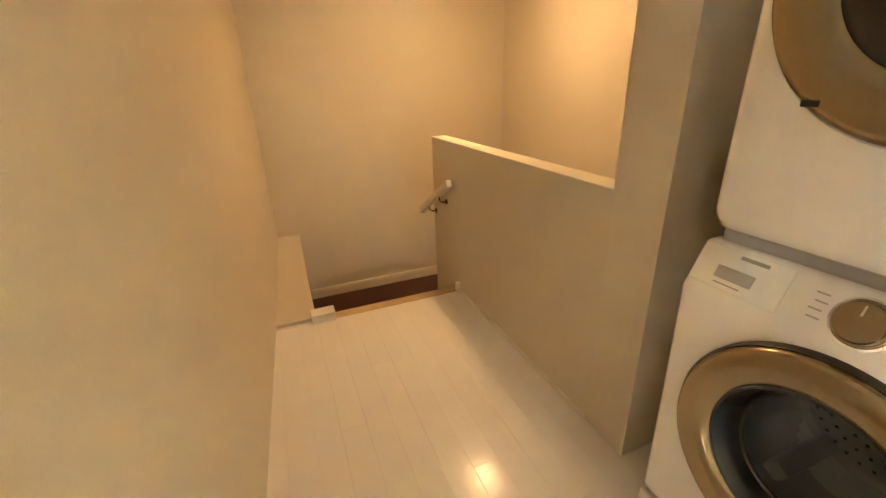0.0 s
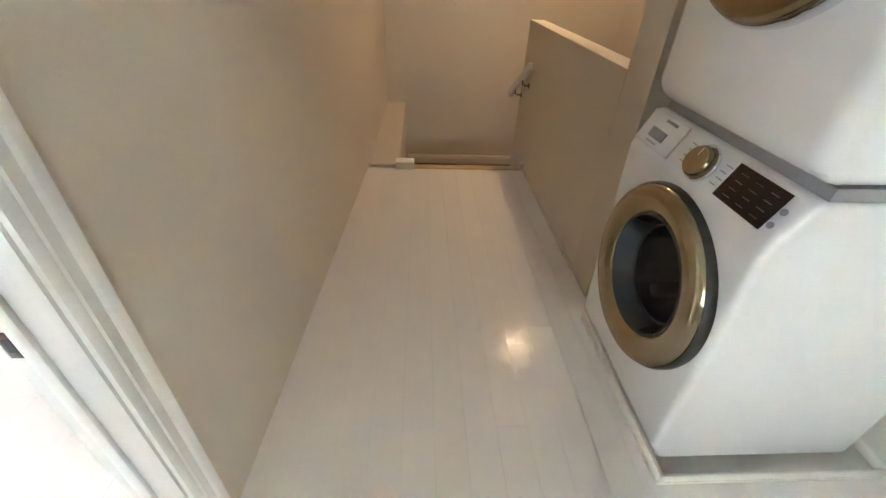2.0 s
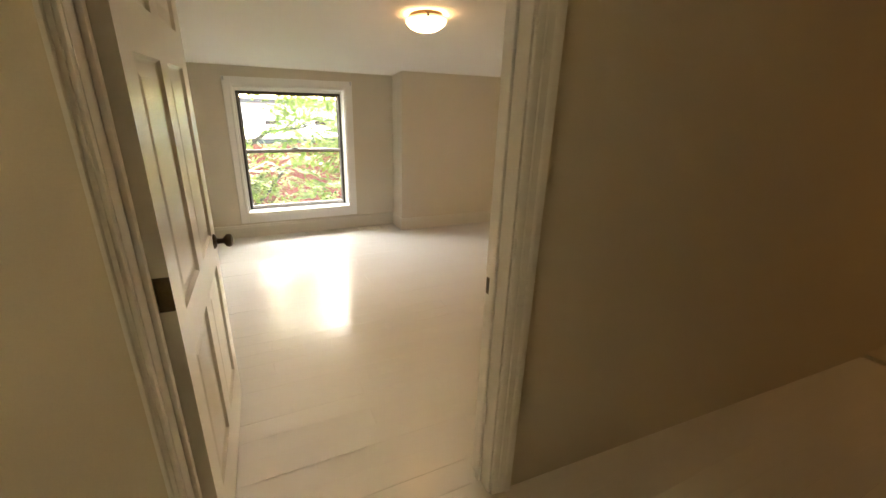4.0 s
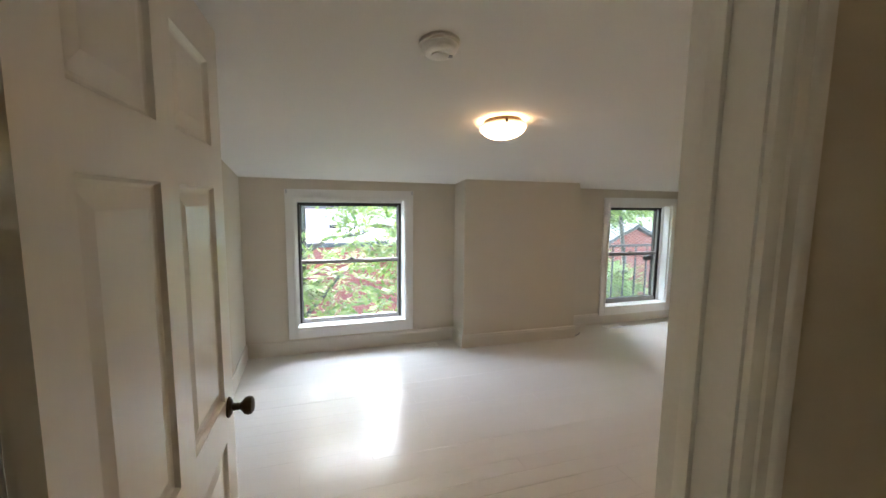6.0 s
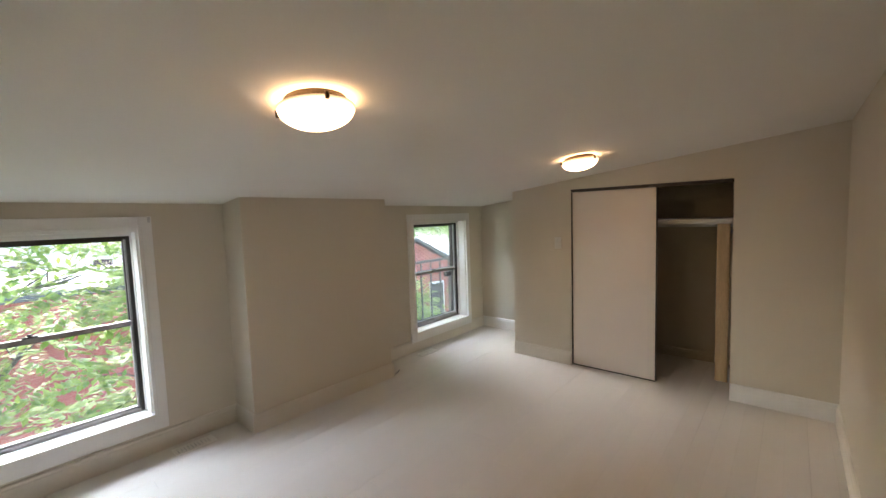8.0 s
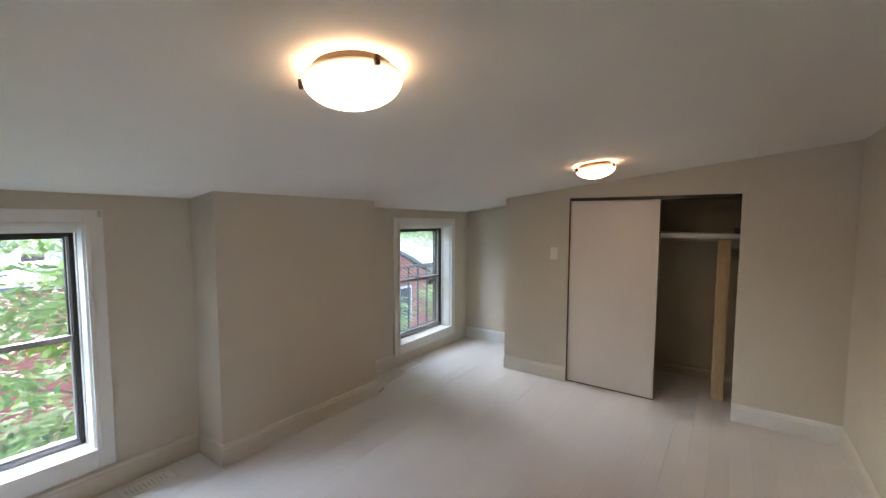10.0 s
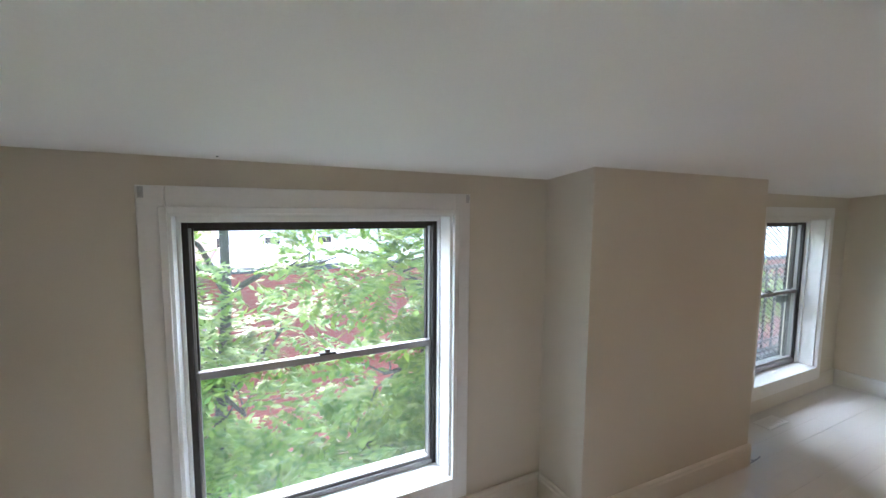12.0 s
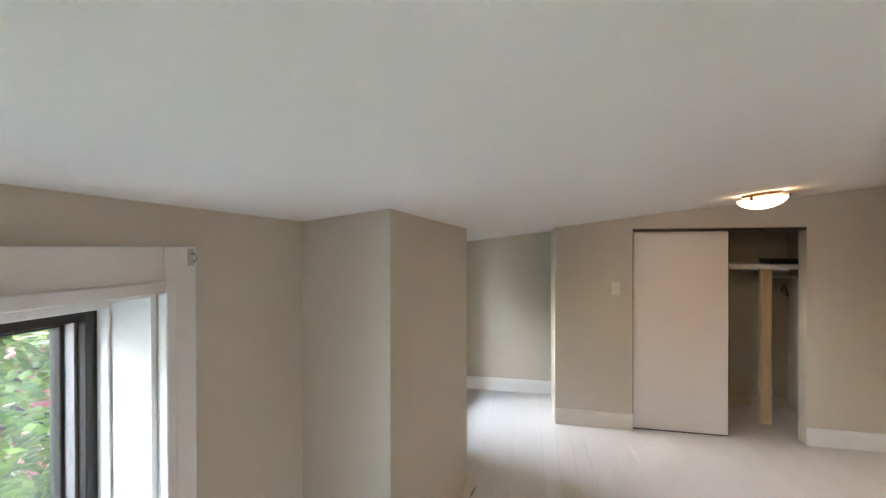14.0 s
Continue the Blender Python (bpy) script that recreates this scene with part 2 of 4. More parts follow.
def wall_with_windows():
    xs = [XW - 0.12, W1[0], W1[1], W2[0], W2[1], 5.02]
    bm = boxes(*[(xs[i], xs[i + 1], YN, 4.95, -0.3, TOP) for i in (0, 2, 4)])
    for w in (W1, W2):
        box(bm, w[0], w[1], YN, 4.95, -0.3, w[2])
        box(bm, w[0], w[1], YN, 4.95, w[3], TOP)
    return bm


structure("wall_north", wall_with_windows(), WALL, "low beige knee wall with two sash windows", "wall")
structure("chimney_breast", prism([(1.5, 4.4), (2.79, 4.36), (2.79, 4.70), (1.5, 4.70)], -0.02, TOP), WALL,
          "boxed-out beige chimney breast between the windows", "wall")
CY0, CY1, CZ = 1.832, 3.115, 1.73
structure("wall_east", boxes((XE, XE + 0.1, YS, CY0, -0.02, TOP), (XE, XE + 0.1, CY1, 3.76, -0.02, TOP), (XE, XE + 0.1, CY0, CY1, CZ, TOP)),
          WALL, "beige painted wall with a closet opening", "wall")
structure("wall_alcove_side", boxes((XE + 0.1, 4.80, 3.66, 3.76, -0.02, TOP)), WALL, "beige side wall of the window alcove", "wall")
structure("wall_alcove_east", boxes((4.80, 4.92, 3.66, YN, -0.02, TOP)), WALL, "beige end wall of the window alcove", "wall")
structure("wall_closet_back", boxes((4.92, 5.02, YS, 3.66, -0.02, TOP)), CLOSETW, "darker tan back wall of the closet", "wall")
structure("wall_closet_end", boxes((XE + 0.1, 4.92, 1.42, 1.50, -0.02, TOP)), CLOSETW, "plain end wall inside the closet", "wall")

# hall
# Unseen opening, added to let daylight into the hall from the west.
structure("wall_hall_west", boxes((-1.72, -1.6, -1.58, -0.12, -0.02, TOP), (-1.72, -1.6, 0.42, YS, -0.02, TOP), (-1.72, -1.6, -0.12, 0.42, -0.02, 0.98), (-1.72, -1.6, -0.12, 0.42, 1.62, TOP)), WALL, "beige end wall of the hall with an added, unseen light opening", "wall")
structure("hall_light_pane", boxes((-1.665, -1.655, -0.12, 0.42, 0.98, 1.62)), SHADE, "cream translucent pane added in the unseen hall opening to warm its light", "window")
structure("wall_hall_south", boxes((-1.6, 1.71, -1.58, -1.46, -0.02, TOP)), WALL, "beige wall behind the laundry recess", "wall")
structure("wall_laundry_side", boxes((1.71, 1.83, -1.58, HY0, -0.3, TOP), (1.71, 1.93, HY0, HY1, -0.02, TOP)), WALL,
          "grey-beige side wall of the laundry recess", "wall")
structure("half_wall", boxes((1.93, 3.76, HY0, HY1, -0.7, 1.055), bevel=0.004), WALL, "low beige half wall guarding the stairwell", "half wall")
structure("wall_stair_right", boxes((1.83, XFAR, -1.58, YSTAIR, -2.7, TOP)), WALL, "warmly lit beige stairwell wall", "wall")
structure("wall_stair_far", boxes((XFAR, XFAR + 0.12, -1.58, 1.15, -2.7, TOP)), WALL, "beige wall at the end of the stairs", "wall")
structure("wall_stairwell_under", boxes((1.83, 1.88, YSTAIR, HY0, -2.7, -0.23), (1.8, 3.83, HY0, HY1, -2.7, -0.7), (XSTEP, XFAR, 0.69, 0.75, -2.7, -0.23)), WALL,
          "plain walls under the stair opening", "wall")
structure("stairwell_bottom", boxes((1.6, 4.8, -1.58, 1.15, -2.8, -2.7)), STAIRM, "dark floor at the foot of the stairwell", "floor")
bml = bmesh.new()
ledge_lo = [bml.verts.new(c) for c in ((XSTEP, 0.70, -0.20), (XFAR, 0.68, -0.20), (XFAR, 0.90, -0.20), (XSTEP, 0.95, -0.20))]
ledge_hi = [bml.verts.new((v.co.x, v.co.y, 0.012 if i in (0, 3) else 0.15)) for i, v in enumerate(ledge_lo)]
bml.faces.new(ledge_lo[::-1])
bml.faces.new(ledge_hi)
for i in range(4):
    bml.faces.new((ledge_lo[i], ledge_lo[(i + 1) % 4], ledge_hi[(i + 1) % 4], ledge_hi[i]))
structure("stair_ledge", bml, WALL, "low painted ledge rising beside the stairs", "ledge")
structure("ledge_block", boxes((XSTEP - 0.07, XSTEP + 0.03, 0.57, 0.72, 0.0, 0.06), bevel=0.004), TRIM, "small white trim block at the stair head", "trim")
structure("hall_ceiling", boxes((-1.72, 4.8, -1.58, YH, 2.34, TOP)), CEIL, "white hall ceiling", "ceiling")

bmc = bmesh.new()
CX0, CX1, CYA, CYB = XW - 0.06, 4.88, YS - 0.06, YN + 0.06
lo = [bmc.verts.new((x, y, ceiling_z(x, y))) for x, y in ((CX0, CYA), (CX1, CYA), (CX1, CYB), (CX0, CYB))]
hi = [bmc.verts.new((v.co.x, v.co.y, v.co.z + 0.08)) for v in lo]
bmc.faces.new(lo[::-1])
bmc.faces.new(hi)
for i in range(4):
    bmc.faces.new((lo[i], lo[(i + 1) % 4], hi[(i + 1) % 4], hi[i]))
structure("ceiling", bmc, CEIL, "low sloping white plaster ceiling", "ceiling")
# Slab closes the top; overhang to y 5.75 added to block high sky light.
structure("roof", boxes((-1.9, 5.2, -1.7, 5.75, TOP, TOP + 0.12)), STAIRM, "unseen flat dark roof over the attic floor, north overhang added to cut sky light", "roof")

# stairs down from the hall
stairs = holder("staircase", XSTEP, 0.1, 0, "dark red-brown wooden stairs turning down from the hall", "stairs", kind="structure")
for i, (x0, x1, z) in enumerate(((XSTEP + 0.02, 3.59, -0.18), (3.58, 3.84, -0.36), (3.83, XFAR, ZLAND))):
    y0 = HY1 if i < 2 else YSTAIR
    bm = boxes((x0, x1, y0, 0.685, z - 0.035, z), bevel=0.006)
    part("tread", moved(bm, Matrix.Translation((-XSTEP, -0.1, 0))), STAIRM, stairs)
    bm = boxes((x0 - 0.005 if i else x0 - 0.02, x0 + 0.012, HY1, 0.685, z, z + 0.146))
    part("riser", moved(bm, Matrix.Translation((-XSTEP, -0.1, 0))), TRIM, stairs, "white painted riser")
bm = boxes((-0.05, 0.03, HY1 - 0.1, 0.49, -0.03, 0.006), bevel=0.008)
part("nosing", bm, NOSE, stairs, "worn tan wooden nosing at the stair head")
for k in range(6):
    x1 = 3.83 - 0.25 * k
    z = ZLAND - 0.18 * (k + 1)
    bm = boxes((x1 - 0.26, x1, YSTAIR, HY0, z - 0.035, z))
    part("tread", moved(bm, Matrix.Translation((-XSTEP, -0.1, 0))), STAIRM, stairs)


# ---- trim ----
def baseboard(name, x0, y0, x1, y1, side, h=0.135, t=0.016, mat=None):
    """A moulded skirting board along a wall; side: +1 stands to the left of the run, -1 to its right."""
    d = Vector((x1 - x0, y1 - y0, 0))
    n = Vector((-d.y, d.x, 0)).normalized() * side
    prof = [(0, 0), (t, 0), (t, h - 0.03), (t * 0.8, h - 0.022), (t * 0.75, h - 0.008), (t * 0.35, h), (0, h)]
    bm = bmesh.new()
    ends = []
    for base in (Vector((x0, y0, 0)), Vector((x1, y1, 0))):
        ends.append([bm.verts.new(base + n * p + Vector((0, 0, z))) for p, z in prof])
    k = len(prof)
    for i in range(k):
        bm.faces.new((ends[0][i], ends[0][(i + 1) % k], ends[1][(i + 1) % k], ends[1][i]))
    bm.faces.new(ends[0][::-1])
    bm.faces.new(ends[1])
    return structure(name, bm, mat or BASEP, "painted moulded baseboard along the wall", "baseboard")


baseboard("baseboard", XW, YN, 1.5, YN, -1)
baseboard("baseboard", 1.5, 4.4, 1.5, YN - 0.016, 1)
baseboard("baseboard", 1.484, 4.4, 2.806, 4.36, -1)
baseboard("baseboard", 2.79, 4.36, 2.79, YN - 0.016, -1)
baseboard("baseboard", 2.806, YN, 4.80, YN, -1)
baseboard("baseboard", 4.80, 3.76, 4.80, YN - 0.016, 1, mat=TRIM)
baseboard("baseboard", XE, CY1, XE, 3.76, 1)
baseboard("baseboard", XE, YS, XE, CY0, 1, mat=TRIM)
baseboard("baseboard", XW, YS, XW, YN - 0.016, -1)
baseboard("baseboard", DX1 + 0.11, YS, XE - 0.016, YS, 1)
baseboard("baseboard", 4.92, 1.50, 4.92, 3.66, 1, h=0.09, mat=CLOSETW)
baseboard("baseboard", XFAR, YSTAIR, XFAR, 0.66, 1, h=0.10).location.z = ZLAND
baseboard("baseboard", 1.93, HY1, XSTEP - 0.02, HY1, 1, h=0.02, t=0.012)
structure("trim", boxes((XSTEP - 0.05, XSTEP - 0.02, HY1, HY1 + 0.03, 0.0, 0.06), bevel=0.003), TRIM, "small white end block of the shoe moulding", "trim")


def casing_strip(name, x0, x1, y_face, z0, z1, out, parent, upright=True, inner=1):
    """A door casing board with a raised back band and a bead; out: the way it faces along y."""
    w = (x1 - x0) if upright else (z1 - z0)
    prof = [(0.0, 0.0), (0.0, 0.011), (0.06, 0.014), (0.28, 0.0145), (0.33, 0.018), (0.60, 0.019), (0.66, 0.0235), (0.72, 0.025), (0.96, 0.025), (1.0, 0.021), (1.0, 0.0)]
    if inner < 0:
        prof = [(1 - a, t) for a, t in prof]
    bm = bmesh.new()
    rings = []
    for e in ((z0, z1) if upright else (x0, x1)):
        rings.append([bm.verts.new((x0 + a * w, y_face + out * t, e) if upright else (e, y_face + out * t, z0 + a * w)) for a, t in prof])
    n = len(prof)
    for i in range(n):
        bm.faces.new((rings[0][i], rings[0][(i + 1) % n], rings[1][(i + 1) % n], rings[1][i]))
    bm.faces.new(rings[0][::-1])
    bm.faces.new(rings[1])
    return part(name, bm, TRIM, parent)


frame_ob = holder("door_frame", 0, 0, 0, "white painted door casing with stepped mouldings", "door frame", kind="structure")
for face, out in ((YH, -1), (YS, 1)):
    casing_strip("casing", DX1 + 0.008, DX1 + 0.088, face, 0, DH + 0.1, out, frame_ob)
    casing_strip("casing", DX0 - (0.032 if out < 0 else 0.098), DX0 - (0.002 if out < 0 else 0.008), face, 0, DH + 0.1, out, frame_ob, inner=-1)
casing_strip("head_casing", DX0 - 0.008, DX1 + 0.008, YH, DH + 0.008, DH + 0.1, -1, frame_ob, upright=False)
part("jamb", boxes((DX1, DX1 + 0.02, YH, YS, 0, DH + 0.02)), TRIM, frame_ob)
part("jamb", boxes((DX0 - 0.02, DX0, YH, YS, 0, DH + 0.02)), TRIM, frame_ob)
part("head_jamb", boxes((DX0, DX1, YH, YS, DH, DH + 0.02)), TRIM, frame_ob)
part("door_stop", boxes((DX1 - 0.012, DX1, YH + 0.06, YS - 0.04, 0, DH), bevel=0.002), TRIM, frame_ob)
part("door_stop", boxes((DX0, DX0 + 0.012, YH + 0.06, YS - 0.04, 0, DH), bevel=0.002), TRIM, frame_ob)
for z in (0.228, 0.968, 1.728):
    part("hinge_leaf", boxes((DX0 - 0.0005, DX0 + 0.0015, YS - 0.038, YS - 0.003, z - 0.045, z + 0.045), bevel=0.0006), BRONZE, frame_ob, "dark metal hinge leaf on the jamb")
part("door_catch", boxes((DX0, DX0 + 0.012, YS - 0.03, YS - 0.018, 0.553, 0.566), (DX0 + 0.008, DX0 + 0.013, YS - 0.05, YS - 0.018, 0.556, 0.563), bevel=0.001), METAL, frame_ob, "small bright metal catch")
sp = part("strike_plate", boxes((DX1 - 0.002, DX1 + 0.001, YS - 0.034, YS - 0.006, 0.81, 0.87), bevel=0.0008), BRONZE, frame_ob, "small dark metal strike plate")
part("latch_hole", boxes((DX1 - 0.0028, DX1, YS - 0.026, YS - 0.012, 0.825, 0.855)), BLACK, sp)


# ---- panel door ----
def panel_door():
    """Six-panel leaf hinged at its own origin, running along +x, faces at y = 0 and y = -thickness."""
    W, T, H = 0.87, 0.036, 1.955
    d = holder("door_1", DX0 + 0.004, YS - 0.004, 0.008, "cream painted six-panel wooden door standing open", "door", kind="structure", rz=87.5)
    st = 0.105
    cols = ((st, W / 2 - 0.05), (W / 2 + 0.05, W - st))
    rows = ((0.21, 0.735), (0.865, 1.50), (1.615, 1.84))
    bm = bmesh.new()
    xs = [(0, st), (W / 2 - 0.05, W / 2 + 0.05), (W - st, W)]
    for x0, x1 in xs:
        box(bm, x0, x1, -T, 0, 0, H)
    zs = [(0, rows[0][0]), (rows[0][1], rows[1][0]), (rows[1][1], rows[2][0]), (rows[2][1], H)]
    for x0, x1 in cols:
        for z0, z1 in zs:
            box(bm, x0, x1, -T, 0, z0, z1)
    part("leaf", bm, DOORP, d, smooth=False)
    for x0, x1 in cols:
        for z0, z1 in rows:
            bm = bmesh.new()
            mid = -T / 2
            for s in (1, -1):
                rings = []
                for inset, dep in ((0.0, T / 2), (0.006, T / 2 - 0.010), (0.012, T / 2 - 0.0125), (0.018, T / 2 - 0.0125), (0.05, T / 2 - 0.005), (0.054, T / 2 - 0.005)):
                    rings.append([bm.verts.new((x, mid + s * dep, z)) for x, z in
                                  ((x0 + inset, z0 + inset), (x1 - inset, z0 + inset), (x1 - inset, z1 - inset), (x0 + inset, z1 - inset))])
                for a, b in zip(rings, rings[1:]):
                    for i in range(4):
                        bm.faces.new((a[i], a[(i + 1) % 4], b[(i + 1) % 4], b[i]))
                bm.faces.new(rings[-1])
            part("panel", bm, DOORP, d, smooth=False)
    for s in (1, -1):
        bm = lathe([(0, 0), (0.031, 0), (0.031, 0.004), (0.024, 0.01), (0.012, 0.013), (0.0105, 0.034), (0.016, 0.04), (0.026, 0.048),
                    (0.0285, 0.058), (0.026, 0.068), (0.016, 0.074), (0, 0.075)], 32, "Y")
        if s < 0:
            moved(bm, Matrix.Rotation(math.pi, 4, "Z"))
        moved(bm, Matrix.Translation((W - 0.07, 0.0 if s > 0 else -T, 0.83)))
        part("knob", bm, BRONZE, d, "round aged bronze door knob")
    part("latch_plate", boxes((W - 0.0005, W + 0.001, -T / 2 - 0.012, -T / 2 + 0.012, 0.8, 0.86)), BRONZE, d)
    for z in (0.22, 0.96, 1.72):
        h = part("hinge", boxes((-0.0015, 0.0005, -T, -0.002, z - 0.045, z + 0.045), bevel=0.0006), BRONZE, d, "dark metal butt hinge")
        bm = lathe([(0, -0.048), (0.006, -0.046), (0.0062, 0.046), (0, 0.05)], 12)
        part("pin", moved(bm, Matrix.Translation((-0.004, 0.004, z))), BRONZE, h)
    return d


panel_door()


# ---- sash windows ----
def sash_window(name, o, f, y_wall, meet, label, upper_mat):
    """o: wall opening x0, x1, z0, z1; f: metal frame x0, x1, z0, z1; meet: height of the meeting rail."""
    w = holder(name, (o[0] + o[1]) / 2, y_wall, o[2], label, "window", kind="structure")
    back = Matrix.Translation((-(o[0] + o[1]) / 2, -y_wall, -o[2]))

    def p(n, bm, mat, lab="", par=None):
        q = part(n, moved(bm, back), mat, par or w, lab, smooth=False)
        return q
    cw, ct = 0.078, 0.02
    yf = y_wall - ct
    # casing: flat boards with a raised inner bead
    for x0, x1 in ((o[0] - cw, o[0]), (o[1], o[1] + cw)):
        p("casing", boxes((x0, x1, yf, y_wall, o[2] - 0.107, o[3] + 0.087), bevel=0.003), TRIM)
    p("head_casing", boxes((o[0], o[1], yf, y_wall, o[3], o[3] + 0.087), bevel=0.003), TRIM)
    p("apron", boxes((o[0], o[1], yf, y_wall, o[2] - 0.107, o[2] - 0.022), bevel=0.003), TRIM)
    p("bead", boxes((o[0] - 0.02, o[0] + 0.004, yf - 0.009, yf + 0.001, o[2], o[3] + 0.02), (o[1] - 0.004, o[1] + 0.02, yf - 0.009, yf + 0.001, o[2], o[3] + 0.02),
                    (o[0] + 0.004, o[1] - 0.004, yf - 0.009, yf + 0.001, o[3] - 0.004, o[3] + 0.02), bevel=0.003), TRIM)
    yo = y_wall + 0.125
    p("jamb_liner", boxes((o[0], o[0] + 0.012, y_wall, yo, o[2], o[3])), TRIM)
    p("jamb_liner", boxes((o[1] - 0.012, o[1], y_wall, yo, o[2], o[3])), TRIM)
    p("head_liner", boxes((o[0] + 0.012, o[1] - 0.012, y_wall, yo, o[3] - 0.012, o[3])), TRIM)
    p("sill", boxes((o[0] - 0.004, o[1] + 0.004, yf - 0.008, yo, o[2] - 0.022, o[2] + 0.004), bevel=0.004), TRIM)
    # inner stops between liner and metal frame
    ys = yo - 0.03
    p("stop", boxes((o[0] + 0.012, f[0], ys, yo, o[2] + 0.004, f[3] + 0.002), (f[1], o[1] - 0.012, ys, yo, o[2] + 0.004, f[3] + 0.002),
                    (o[0] + 0.012, o[1] - 0.012, ys, yo, f[3] + 0.002, o[3] - 0.012), bevel=0.003), TRIM)
    # fixed metal frame
    y0, y1 = yo, yo + 0.085
    fr = p("frame", boxes((o[0] - 0.01, f[0] + 0.02, y0, y1, o[2] - 0.005, o[3] + 0.01), (f[1] - 0.02, o[1] + 0.01, y0, y1, o[2] - 0.005, o[3] + 0.01),
                          (f[0] + 0.02, f[1] - 0.02, y0, y1, f[3] - 0.02, o[3] + 0.01), bevel=0.002), DARKF, "dark bronze metal window frame")
    p("frame_sill", boxes((f[0] + 0.02, f[1] - 0.02, y0 - 0.004, y1 + 0.02, o[2] - 0.005, f[2] + 0.012), (f[0] + 0.02, f[1] - 0.02, y0 - 0.002, y0 + 0.008, f[2] + 0.012, f[2] + 0.018), bevel=0.002), SASHM, "", fr)
    p("track", boxes((f[0] + 0.02, f[0] + 0.026, y0 + 0.02, y0 + 0.05, f[2] + 0.018, f[3] - 0.02), (f[1] - 0.026, f[1] - 0.02, y0 + 0.02, y0 + 0.05, f[2] + 0.018, f[3] - 0.02)), SASHM, "", fr)
    # sashes
    for nm, z0, z1, ya, mat in (("upper_sash", meet - 0.02, f[3] - 0.02, y0 + 0.045, upper_mat), ("lower_sash", f[2] + 0.012, meet + 0.02, y0 + 0.012, SASHM)):
        yb = ya + 0.028
        xa, xb = f[0] + 0.021, f[1] - 0.021
        s = 0.012
        lowb, topb = (0.024, 0.012) if nm == "upper_sash" else (0.020, 0.030)
        sash = p(nm, boxes((xa, xa + s, ya, yb, z0, z1), (xb - s, xb, ya, yb, z0, z1), (xa + s, xb - s, ya, yb, z0, z0 + lowb), (xa + s, xb - s, ya, yb, z1 - topb, z1), bevel=0.0025), mat)
        g = p("pane", boxes((xa + s, xb - s, ya + 0.011, ya + 0.015, z0 + lowb, z1 - topb)), GLASS, "", sash)
        g.visible_shadow = False
    lk = p("sash_lock", boxes(((f[0] + f[1]) / 2 - 0.035, (f[0] + f[1]) / 2 + 0.035, y0 + 0.005, y0 + 0.035, meet + 0.02, meet + 0.03), bevel=0.003), DARKF, "dark sash lock")
    lev = lathe([(0, 0), (0.012, 0), (0.011, 0.012), (0, 0.014)], 16)
    p("lever", moved(lev, Matrix.Translation(((f[0] + f[1]) / 2, y0 + 0.02, meet + 0.03))), DARKF, "", lk)
    return w


sash_window("window_1", W1, (-0.06, 0.953, 0.266, 1.452), YN, 0.866, "white-cased double-hung metal sash window over green foliage", DARKF)
sash_window("window_2", W2, (3.51, 4.405, 0.235, 1.425), YN, 0.835, "white-cased sash window with wire mesh outside", DARKF)


def curtain_bracket(x, z):
    b = holder("curtain_bracket", x, YN - 0.02, z, "small worn metal curtain bracket on the window casing", "bracket", "curtain brackets")
    part("plate", boxes((-0.008, 0.008, -0.002, 0, -0.018, 0.018), bevel=0.001), METAL, b)
    part("hook", tube([(0, -0.001, 0.008), (0, -0.014, 0.006), (0, -0.016, -0.004), (0, -0.008, -0.010)], 0.003, 8), METAL, b)


curtain_bracket(1.035, 1.555)
curtain_bracket(-0.148, 1.555)


# ---- ceiling lamps ----
def bowl_lamp(x, y, zc, tilt, glass, label, radius=0.124):
    lamp = new("ceiling_lamp")
    lamp.empty_display_size = 0.1
    lamp.matrix_basis = pose(x, y, zc, tilt, 0, 0)
    tagged(lamp, label, "ceiling lamp", "flush ceiling lamps")
    part("pan", lathe([(0, 0), (0.1, 0), (0.1, -0.016), (0.094, -0.022), (0, -0.022)], 40), BRONZE, lamp, "thin dark metal ceiling pan")
    prof = []
    for i in range(15):
        a = i / 14 * math.pi / 2
        prof.append((radius * math.cos(a), -0.026 - 0.066 * math.sin(a)))
    part("bowl", lathe([(radius * 0.97, -0.026)] + prof, 56), glass, lamp, "lit frosted alabaster glass bowl")
    for k in range(3):
        a = 2 * math.pi * k / 3 + 2.3
        r = radius + 0.002
        bm = boxes((-0.006, 0.006, -0.008, 0.004, -0.042, -0.018), bevel=0.002)
        moved(bm, Matrix.Translation((r * math.cos(a), r * math.sin(a), 0)) @ Matrix.Rotation(a + math.pi / 2, 4, "Z"))
        part("clip", bm, BRONZE, lamp, "small dark clip holding the bowl")
        part("arm", tube([(0.08 * math.cos(a), 0.08 * math.sin(a), -0.012), (r * math.cos(a), r * math.sin(a), -0.020)], 0.003, 6), BRONZE, lamp)
    return lamp


TILT = -math.degrees(math.atan(0.119))
bowl_lamp(1.034, 2.68, ceiling_z(1.034, 2.68), TILT, BOWL, "lit alabaster glass bowl lamp on the sloping ceiling")
bowl_lamp(3.07, 2.63, ceiling_z(3.07, 2.63), TILT, BOWL, "lit alabaster glass bowl lamp near the closet")
bowl_lamp(3.45, -0.62, 2.34, 0, STAIRBOWL, "lit warm glass bowl lamp over the stairwell")

